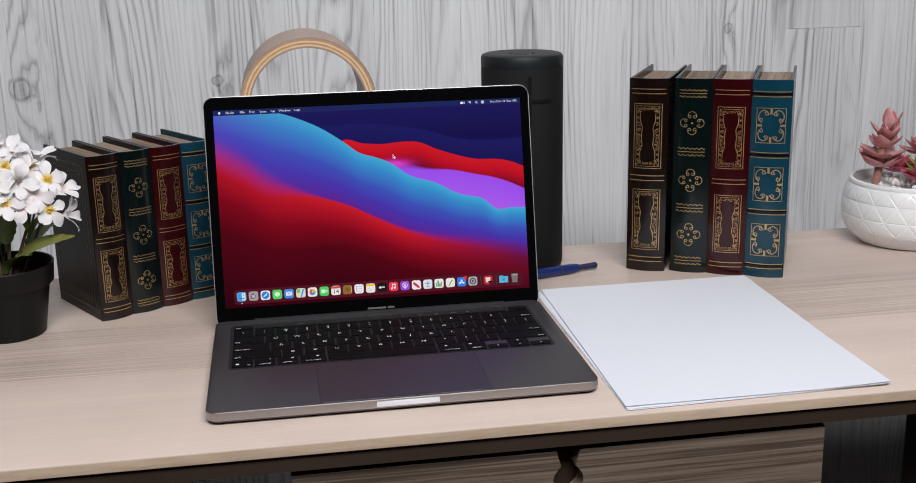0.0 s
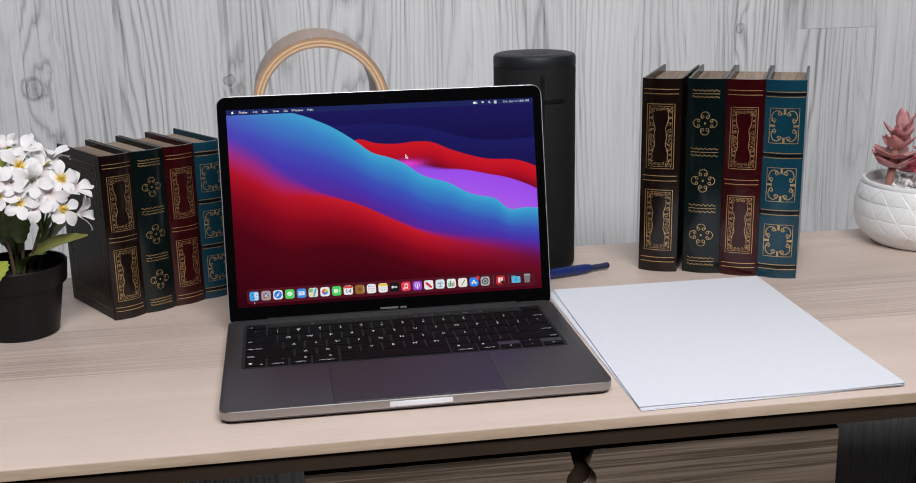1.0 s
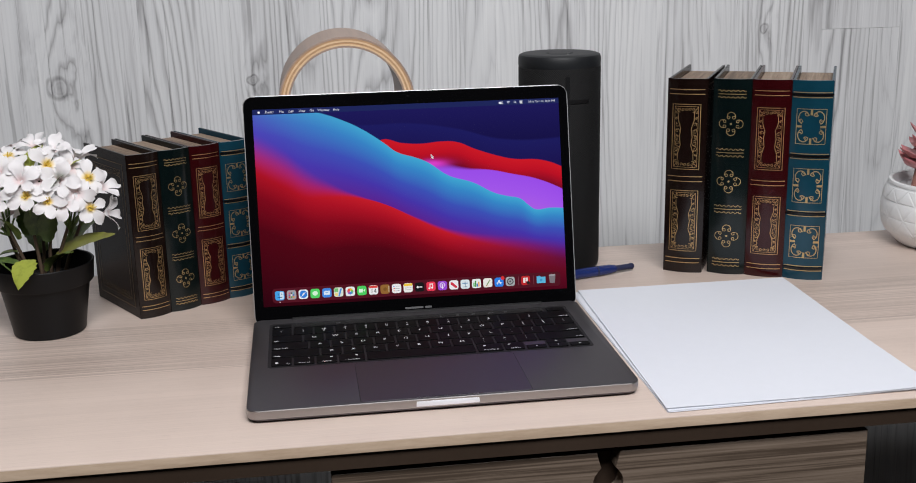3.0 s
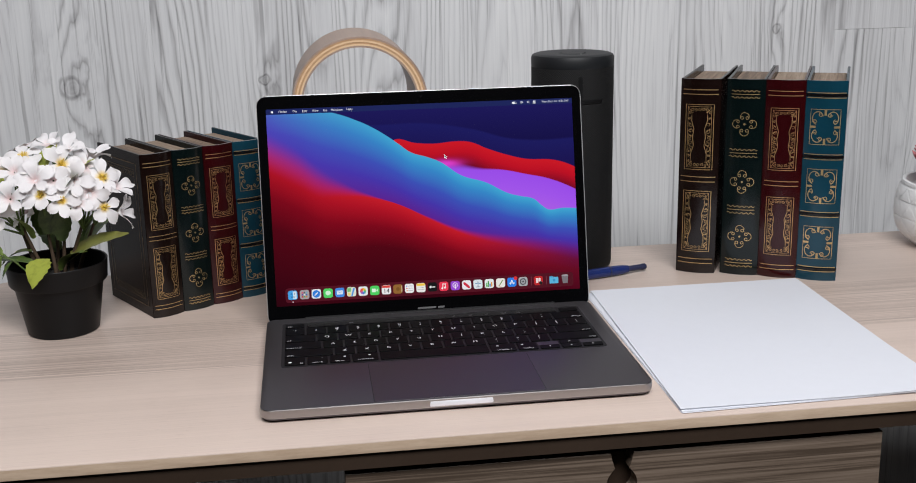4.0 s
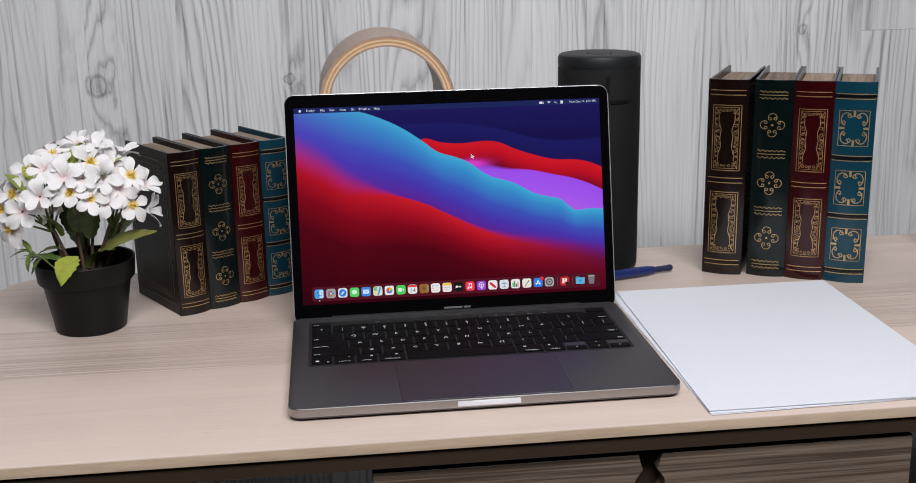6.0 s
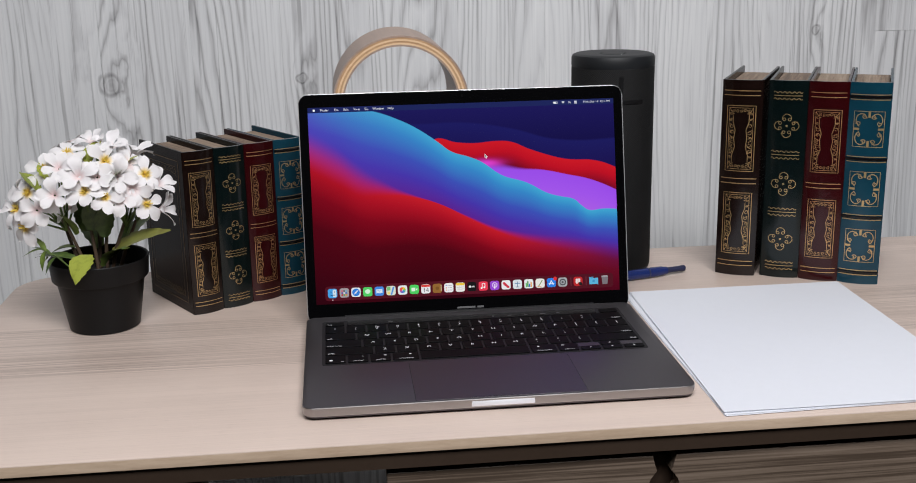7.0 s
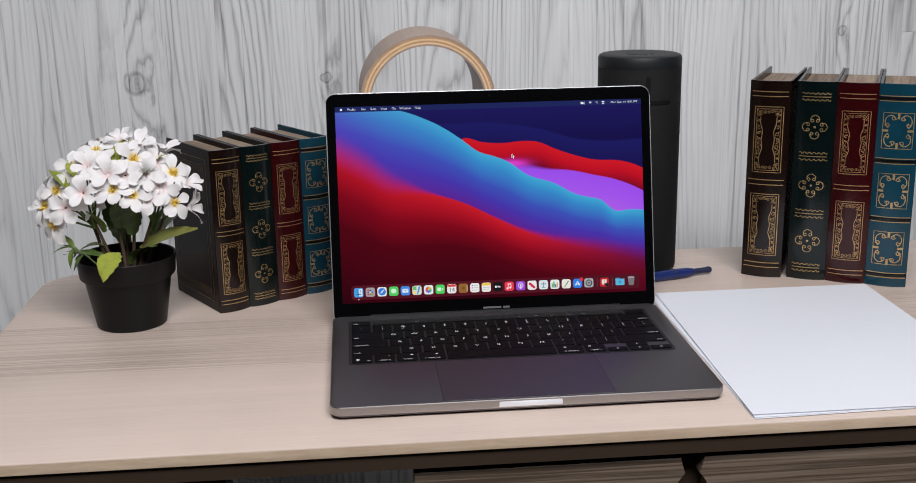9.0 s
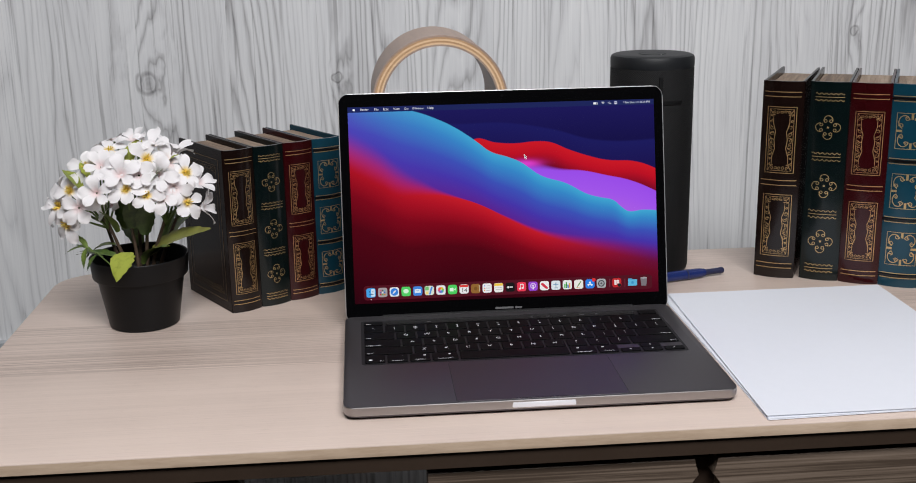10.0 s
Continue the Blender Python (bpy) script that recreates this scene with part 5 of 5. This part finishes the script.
def petals(n, length, wide, cup, seed):
    """A ring of n paddle-shaped petals in one mesh, spread, curled back and ruffled unevenly."""
    rnd = random.Random(seed)
    bm = bmesh.new()
    for k in range(n):
        a = 2 * math.pi * (k + rnd.uniform(-0.13, 0.13)) / n
        ln, wd, up0 = length * rnd.uniform(0.88, 1.12), wide * rnd.uniform(0.86, 1.14), cup + rnd.uniform(-0.3, 0.35)
        twist, back, ph = rnd.uniform(-0.35, 0.35), rnd.uniform(0.25, 0.75), rnd.uniform(0, 6)
        notch = rnd.uniform(0.0, 0.10)
        rows = []
        for i in range(10):
            t = (0, 0.12, 0.25, 0.38, 0.52, 0.66, 0.79, 0.90, 0.97, 1.0)[i]
            half = wd * (0.27 + 0.73 * min(1, t / 0.60) ** 1.05) * (1 if t < 0.62 else max(0.16, 1 - ((t - 0.62) / 0.38) ** 2.3) ** 0.5)
            r = ln * (0.05 + 0.95 * t)
            z = ln * (up0 * t - (back + up0 * 0.45) * t * t * 0.75)
            row = []
            for j in range(7):
                s = -1 + j / 3
                lift = 0.22 * wd * s * s * (1 - 0.9 * t) + twist * s * wd * t + (0.05 + 0.11 * s * s) * wd * t * math.sin(7 * t + 3.3 * s + ph)
                rr = r - 0.10 * half * s * s * (0.4 + t) - notch * ln * max(0, t - 0.85) / 0.15 * (1 - abs(s)) ** 2
                row.append(bm.verts.new((rr * math.cos(a) - s * half * math.sin(a), rr * math.sin(a) + s * half * math.cos(a), z + lift)))
            rows.append(row)
        for p, q in zip(rows, rows[1:]):
            for j in range(6):
                bm.faces.new((p[j], p[j + 1], q[j + 1], q[j]))
    return bm


def stamens(seed):
    rnd = random.Random(seed)
    bm = bmesh.new()
    for k in range(9):
        a, q = rnd.uniform(0, 6.3), rnd.uniform(0.0008, 0.0042)
        top = Vector((q * math.cos(a), q * math.sin(a), rnd.uniform(0.0035, 0.0062)))
        tube([(0.2 * top.x, 0.2 * top.y, 0.0003), (0.6 * top.x, 0.6 * top.y, top.z * 0.6), top, top + Vector((0, 0, 0.0006))], [0.0004, 0.0003, 0.00055, 0.0003], 5, bm)
    return bm


def leaf(length, wide, droop, saw=0.06, fold=0.25, n=12):
    """A toothed leaf along +x, folded along its midrib and arching over."""
    bm = bmesh.new()
    rows = []
    for i in range(n + 1):
        t = i / n
        half = wide * math.sin(math.pi * min(1, 0.04 + 0.96 * t)) ** 0.8 * (1.15 - 0.45 * t) + 0.0004
        half *= 1 + (saw if i % 2 else -saw)
        z = droop[0] * length * t - droop[1] * length * t * t
        x = length * t * (1 - 0.15 * droop[1] * t)
        rows.append([bm.verts.new((x - 0.04 * length * abs(s) * (i % 2), s * half, z + fold * half * abs(s) + 0.03 * length * math.sin(6 * t + s) * abs(s) * 0.4)) for s in (-1, -0.5, 0, 0.5, 1)])
    for p, q in zip(rows, rows[1:]):
        for j in range(4):
            bm.faces.new((p[j], p[j + 1], q[j + 1], q[j]))
    return bm


flowers = thing("potted_flowers", pose(-0.1925, 0.0455, TOP), "white artificial blossoms with yellow centres in a black pot", "potted plant")
pot_profile = [(0, 0.0008), (0.0305, 0), (0.0322, 0.001), (0.0398, 0.0465), (0.0402, 0.0478), (0.0432, 0.0482), (0.0438, 0.0492), (0.0452, 0.0655), (0.0455, 0.0668), (0.0449, 0.0675), (0.0438, 0.0668), (0.0415, 0.050), (0.039, 0.046), (0, 0.046)]
smooth(part("pot", lathe(pot_profile, 72), M_BLACKPLASTIC, flowers, "thin black plastic nursery pot"), 35)
smooth(part("soil", lathe([(0.0408, 0.049), (0.03, 0.0505), (0.015, 0.052), (0, 0.0525)], 32), M_SOIL, flowers), 60)
# three shapes of blossom with yellow throats and stamens, three with pink ones
BLOOMS = []
for k, (cup, seed) in enumerate(((0.55, 1), (0.95, 2), (0.35, 3), (0.65, 4), (1.1, 5), (1.6, 6))):
    src = smooth(part("blossom", petals(5, 0.0165, 0.0056, cup, seed), M_PETALYELLOW if k < 3 else M_PETALPINK, flowers), 70)
    BLOOMS.append([src, part("flower_centre", stamens(seed), M_STAMEN, src) if k < 3 else None, False])
# blossoms over the pot: those that open to the front with yellow throats, with pink ones, and those seen from the side
OPEN_YELLOW = [(-0.013, -0.014, 0.169), (0.021, -0.023, 0.162), (-0.032, -0.020, 0.157), (0.005, -0.044, 0.139), (0.022, -0.041, 0.133), (0.053, -0.014, 0.147),
               (0.054, -0.026, 0.122), (-0.060, -0.021, 0.121), (-0.048, -0.026, 0.137), (-0.053, -0.028, 0.106)]
OPEN_PINK = [(-0.004, -0.026, 0.160), (0.000, -0.036, 0.151), (0.015, -0.034, 0.150), (0.031, -0.030, 0.149), (0.044, -0.031, 0.137), (-0.021, -0.043, 0.137), (-0.039, -0.037, 0.123), (-0.018, -0.030, 0.158), (0.034, -0.036, 0.130)]
SIDEWAYS = [(0.008, -0.002, 0.174), (0.022, -0.008, 0.168), (0.038, -0.014, 0.157), (0.060, -0.003, 0.134), (0.061, -0.006, 0.112), (-0.062, -0.004, 0.131), (-0.064, -0.006, 0.114),
            (-0.014, -0.008, 0.118), (-0.012, 0.008, 0.175), (-0.034, 0.024, 0.155), (0.036, 0.026, 0.155), (0.004, 0.036, 0.160)]
crown = Vector((0, 0.012, 0.105))
rnd = random.Random(11)
tips = []
for heads, kinds, outward, ahead in ((OPEN_YELLOW, (0, 1, 2), 0.65, 0.75), (OPEN_PINK, (3, 4), 0.60, 0.70), (SIDEWAYS, (4, 5, 3), 1.0, 0.1)):
    for i, place in enumerate(heads):
        p = Vector(place) - Vector((0.002, 0, 0.001))
        d = (p - crown).normalized() * outward + Vector((0.19, -0.95, 0.21)) * ahead
        d = (d + Vector((rnd.uniform(-0.3, 0.3), rnd.uniform(-0.2, 0.2), rnd.uniform(-0.3, 0.35)))).normalized()
        tips.append((p, d))
        bloom = BLOOMS[kinds[i % len(kinds)]]
        ob = bloom[0]
        if bloom[2]:
            ob = new("blossom", bloom[0].data)
            ob.parent = flowers
            if bloom[1]:
                new("flower_centre", bloom[1].data).parent = ob
        bloom[2] = True
        s = rnd.uniform(0.90, 1.10)
        ob.matrix_local = Matrix.Translation(p) @ d.to_track_quat("Z", "Y").to_matrix().to_4x4() @ pose(0, 0, 0, 0, 0, rnd.uniform(0, 360)) @ Matrix.Scale(s, 4)
# stems fork from a few woody shoots
SHOOTS = [(-0.008, -0.012, -0.022, -0.018), (-0.014, 0.002, -0.03, 0.002), (0.002, -0.012, -0.002, -0.014), (0.008, -0.006, 0.012, -0.008), (0.012, -0.008, 0.03, -0.012), (0.016, 0.004, 0.036, 0.006), (-0.002, 0.01, 0.0, 0.014)]
for x0, y0, x1, y1 in SHOOTS:
    fork = Vector((x1, y1, 0.098 + rnd.uniform(-0.006, 0.008)))
    mid = Vector((x0 * 0.6 + x1 * 0.4 + rnd.uniform(-0.002, 0.002), y0 * 0.6 + y1 * 0.4, 0.074))
    smooth(part("stem", tube([(x0, y0, 0.048), mid, fork], [0.0021, 0.0017, 0.0014], 8), M_STEM, flowers), 60)
for p, d in tips:
    fork = min((Vector((s[2], s[3], 0.098)) for s in SHOOTS), key=lambda f: (f - p).length)
    end = p - d * 0.003
    smooth(part("stalk", tube([fork, fork.lerp(end, 0.55) + Vector((0, 0, 0.004)), end], [0.0012, 0.0009, 0.0008], 6), M_STALK, flowers), 60)
    bm = lathe([(0.0006, -0.004), (0.0018, -0.0015), (0.0022, 0.0008)], 8)
    cup = part("calyx", bm, M_STALK, flowers)
    cup.matrix_local = Matrix.Translation(p - d * 0.0012) @ d.to_track_quat("Z", "Y").to_matrix().to_4x4()
# leaves: base, turn, rise, length, half width, droop, colour
LEAVES = [(-0.002, -0.036, 0.0790, -112, -12, 0.029, 0.0120, (0.05, 0.62), 1), (0.014, -0.014, 0.070, -8, 21, 0.066, 0.0125, (0.35, 0.30), 3), (0.008, -0.016, 0.062, -30, 40, 0.040, 0.0100, (0.4, 0.5), 0),
          (-0.012, -0.016, 0.066, 176, 12, 0.045, 0.0075, (0.3, 0.35), 0), (-0.020, -0.004, 0.078, 168, -6, 0.036, 0.0065, (0.2, 0.5), 0), (0.012, -0.018, 0.090, -60, 75, 0.038, 0.0095, (0.2, 0.2), 2),
          (-0.006, -0.016, 0.096, -100, 80, 0.034, 0.0105, (0.2, 0.2), 2), (0.002, -0.022, 0.098, -70, 78, 0.036, 0.0090, (0.1, 0.2), 2), (0.030, -0.014, 0.092, 30, 50, 0.034, 0.0075, (0.3, 0.3), 0),
          (-0.030, -0.026, 0.146, 120, 55, 0.026, 0.0090, (0.2, 0.4), 1), (-0.040, -0.030, 0.138, 160, 50, 0.025, 0.0088, (0.2, 0.3), 1), (0.004, -0.024, 0.160, 60, 50, 0.028, 0.0085, (0.2, 0.3), 1),
          (0.020, -0.036, 0.138, 20, 50, 0.028, 0.0090, (0.2, 0.3), 0), (0.030, -0.016, 0.150, 15, 45, 0.022, 0.0060, (0.2, 0.3), 1), (-0.004, 0.02, 0.07, 120, 40, 0.05, 0.011, (0.3, 0.4), 0), (0.02, 0.016, 0.07, 45, 40, 0.05, 0.011, (0.3, 0.4), 0),
          (-0.014, -0.020, 0.094, -130, 60, 0.030, 0.0070, (0.2, 0.3), 0)]
for x, y, z, a, up_a, ln, wd, droop, c in LEAVES:
    ob = smooth(part("leaf", leaf(ln, wd, droop, 0.06, 0.05 if ln == 0.029 else 0.25), (M_LEAF, M_LEAFLIME, M_LEAFDARK, M_LEAFOLIVE)[c], flowers), 60)
    ob.matrix_local = pose(x, y, z, 0, -up_a, a) @ pose(0, 0, 0, 20 if ln == 0.066 else 0)
# a narrow-leaved sprig hanging over the rim
sprig = [(-0.022, -0.022, 0.064), (-0.033, -0.025, 0.077), (-0.043, -0.026, 0.080)]
smooth(part("sprig", tube(sprig, [0.0009, 0.0008, 0.0005], 6), M_STALK, flowers), 60)
for k, (a, up_a, f) in enumerate(((150, 20, 0.3), (215, -40, 0.5), (165, 30, 0.7), (235, -60, 0.9), (190, -5, 1.0), (140, 50, 0.9), (160, 10, 0.6))):
    p = Vector(sprig[0]).lerp(Vector(sprig[2]), f) + Vector((0, 0, 0.003))
    ob = smooth(part("leaf", leaf(0.019, 0.0028, (0.1, 0.3), 0.0), M_LEAF, flowers), 60)
    ob.matrix_local = pose(*p, 0, -up_a, a)

# ---- succulents in a white pot ----
planter = thing("potted_succulents", pose(0.7760, 0.154, TOP), "pink and green succulents in a white faceted ceramic pot", "potted plant")
bm = bmesh.new()
N = 18
levels = [(0.0560, 0.0045), (0.0690, 0.0185), (0.0725, 0.0345), (0.0714, 0.0525), (0.0676, 0.0680)]


def on_pot(k, i, out=0.0):
    r, z = levels[k]
    a = 2 * math.pi * (i + 0.5 * (k % 2)) / N
    return Vector(((r + out) * math.cos(a), (r + out) * math.sin(a), z))


# rows of soft three-sided pads with sunk joints between them
for k in range(len(levels) - 1):
    for i in range(N):
        o = k % 2
        for tri in ([(k, i), (k, i + 1), (k + 1, i + o)], [(k, i + 1), (k + 1, i + 1 + o), (k + 1, i + o)]):
            p = [on_pot(*q) for q in tri]
            mid = (p[0] + p[1] + p[2]) / 3
            out = Vector((mid.x, mid.y, 0)).normalized()
            low = [bm.verts.new(q) for q in p]
            ring = [bm.verts.new(q.lerp(mid, 0.20) + out * 0.0009) for q in p]
            top = [bm.verts.new(q.lerp(mid, 0.50) + out * 0.0014) for q in p]
            for a, b in ((low, ring), (ring, top)):
                for j in range(3):
                    bm.faces.new((a[j], a[(j + 1) % 3], b[(j + 1) % 3], b[j]))
            bm.faces.new(top)
smooth(part("relief_pattern", bm, M_CERAMIC, planter, "rows of pressed triangles"), 60)
wall_profile = [(0, 0.0), (0.0480, 0.0), (0.0530, 0.0012), (0.0562, 0.0046), (0.0688, 0.0184), (0.0724, 0.0345), (0.0713, 0.0525), (0.0674, 0.0680), (0.0664, 0.0700)]
smooth(part("pot", lathe([(r - 0.0009 if r else 0, z) for r, z in wall_profile], 54), M_CERAMIC, planter, "white ceramic"), 60)
rim = [(0.0662, 0.0695), (0.0666, 0.0720), (0.0658, 0.0738), (0.0636, 0.0743), (0.0620, 0.0735), (0.0612, 0.070), (0.058, 0.064), (0, 0.064)]
smooth(part("rim", lathe(rim, 48), M_CERAMIC, planter), 40)
rnd = random.Random(21)
PEB = bmesh.new()
bmesh.ops.create_icosphere(PEB, subdivisions=1, radius=1)
for v in PEB.verts:
    v.co *= rnd.uniform(0.82, 1.1)
pebble = smooth(part("pebble", PEB, M_PEBBLE, planter), 80)
for k in range(64):
    ob = pebble if k == 0 else new("pebble", pebble.data)
    ob.parent = planter
    a, q = rnd.uniform(0, 6.3), 0.054 * math.sqrt(rnd.random())
    s = rnd.uniform(0.0032, 0.0055)
    ob.matrix_local = Matrix.Translation((q * math.cos(a), q * math.sin(a), 0.069 + rnd.uniform(0, 0.003))) @ pose(0, 0, 0, rnd.uniform(0, 360), rnd.uniform(0, 360), 0) @ Matrix.Diagonal((s, s * 0.85, s * 0.7, 1))


def fleshy():
    """A thick pointed succulent leaf along +x."""
    bm = bmesh.new()
    rings = []
    for i in range(9):
        t = i / 8
        wide = 0.36 * math.sin(math.pi * (0.1 + 0.9 * t) ** 0.75) ** 0.8 * (1 if t < 1 else 0)
        thick = 0.11 * math.sin(math.pi * (0.12 + 0.86 * t)) ** 0.7
        z = 0.16 * t * t + 0.02
        ring = []
        for j in range(8):
            a = 2 * math.pi * j / 8
            s, c = math.sin(a), math.cos(a)
            ring.append(bm.verts.new((t, max(wide, 0.006) * c, z + max(thick, 0.004) * (s if s < 0 else 0.35 * s) + 0.10 * wide * c * c)))
        rings.append(ring)
    for p, q in zip(rings, rings[1:]):
        for j in range(8):
            bm.faces.new((p[j], p[(j + 1) % 8], q[(j + 1) % 8], q[j]))
    bm.faces.new(rings[0][::-1])
    bm.faces.new(rings[-1])
    return bm


FLESH = {}
for key_name, mt in (("pink", M_PINKLEAF), ("green", M_GREENLEAF), ("rose", M_ROSELEAF)):
    FLESH[key_name] = fleshy()
first = {}


def fleshy_leaf(kind, mt, m):
    if kind not in first:
        first[kind] = ob = smooth(part("leaf", FLESH[kind], mt, planter), 70)
    else:
        ob = new("leaf", first[kind].data)
        ob.parent = planter
    ob.matrix_local = m


def rosette(kind, mt, x, y, z, size, layers, tip=0.0, seed=1):
    rnd = random.Random(seed)
    for k in range(layers):
        t = k / max(layers - 1, 1)
        n = 6 if k < layers - 1 else 4
        for i in range(n):
            a = 360 * (i + 0.5 * (k % 2)) / n + rnd.uniform(-9, 9)
            rise = 8 + 62 * t + rnd.uniform(-7, 7)
            s = size * (1 - 0.5 * t) * rnd.uniform(0.9, 1.1)
            fleshy_leaf(kind, mt, pose(x, y, z + 0.0025 * k, 0, 0, 0) @ pose(0, 0, 0, 0, tip, 0) @ pose(0, 0, 0, 0, -rise, a) @ Matrix.Scale(s, 4))


def column(x, y, z0, z1, size, seed):
    """A tall stem set with whorls of pointed leaves."""
    rnd = random.Random(seed)
    smooth(part("stem", tube([(x - 0.006, y, 0.064), (x, y, (z0 + z1) / 2), (x + 0.005, y, z1)], [0.0048, 0.0042, 0.003], 10), M_PINKSTEM, planter), 60)
    n = 5
    for k in range(n):
        t = k / (n - 1)
        for i in range(5):
            a = 72 * i + 36 * (k % 2) + 11 * k + rnd.uniform(-20, 20)
            s = size * (1.0 - 0.2 * t) * rnd.uniform(0.88, 1.1)
            fleshy_leaf("pink", M_PINKLEAF, pose(x - 0.003 + 0.009 * t, y, z0 + (z1 - z0) * t, 0, -(18 + 40 * t * t) + rnd.uniform(-14, 14), a) @ Matrix.Scale(s, 4))


column(-0.037, 0.000, 0.089, 0.131, 0.029, 3)
rosette("rose", M_ROSELEAF, -0.005, -0.030, 0.077, 0.027, 4, 0, 5)
rosette("green", M_GREENLEAF, 0.003, -0.022, 0.084, 0.026, 5, 0, 6)
rosette("rose", M_ROSELEAF, -0.006, 0.012, 0.080, 0.024, 4, 0, 7)
rosette("pink", M_PINKLEAF, 0.022, 0.018, 0.098, 0.026, 5, 0, 8)
rosette("green", M_GREENLEAF, 0.036, -0.008, 0.092, 0.024, 4, 0, 9)
rosette("rose", M_ROSELEAF, 0.034, -0.030, 0.080, 0.022, 4, 0, 10)
smooth(part("stem", tube([(0.022, 0.018, 0.064), (0.022, 0.018, 0.1)], [0.004, 0.0035], 10), M_PINKSTEM, planter), 60)
smooth(part("stem", tube([(0.036, -0.008, 0.064), (0.036, -0.008, 0.094)], [0.004, 0.0035], 10), M_PINKSTEM, planter), 60)
smooth(part("stem", tube([(0.003, -0.022, 0.064), (0.003, -0.022, 0.086)], [0.004, 0.0035], 10), M_PINKSTEM, planter), 60)
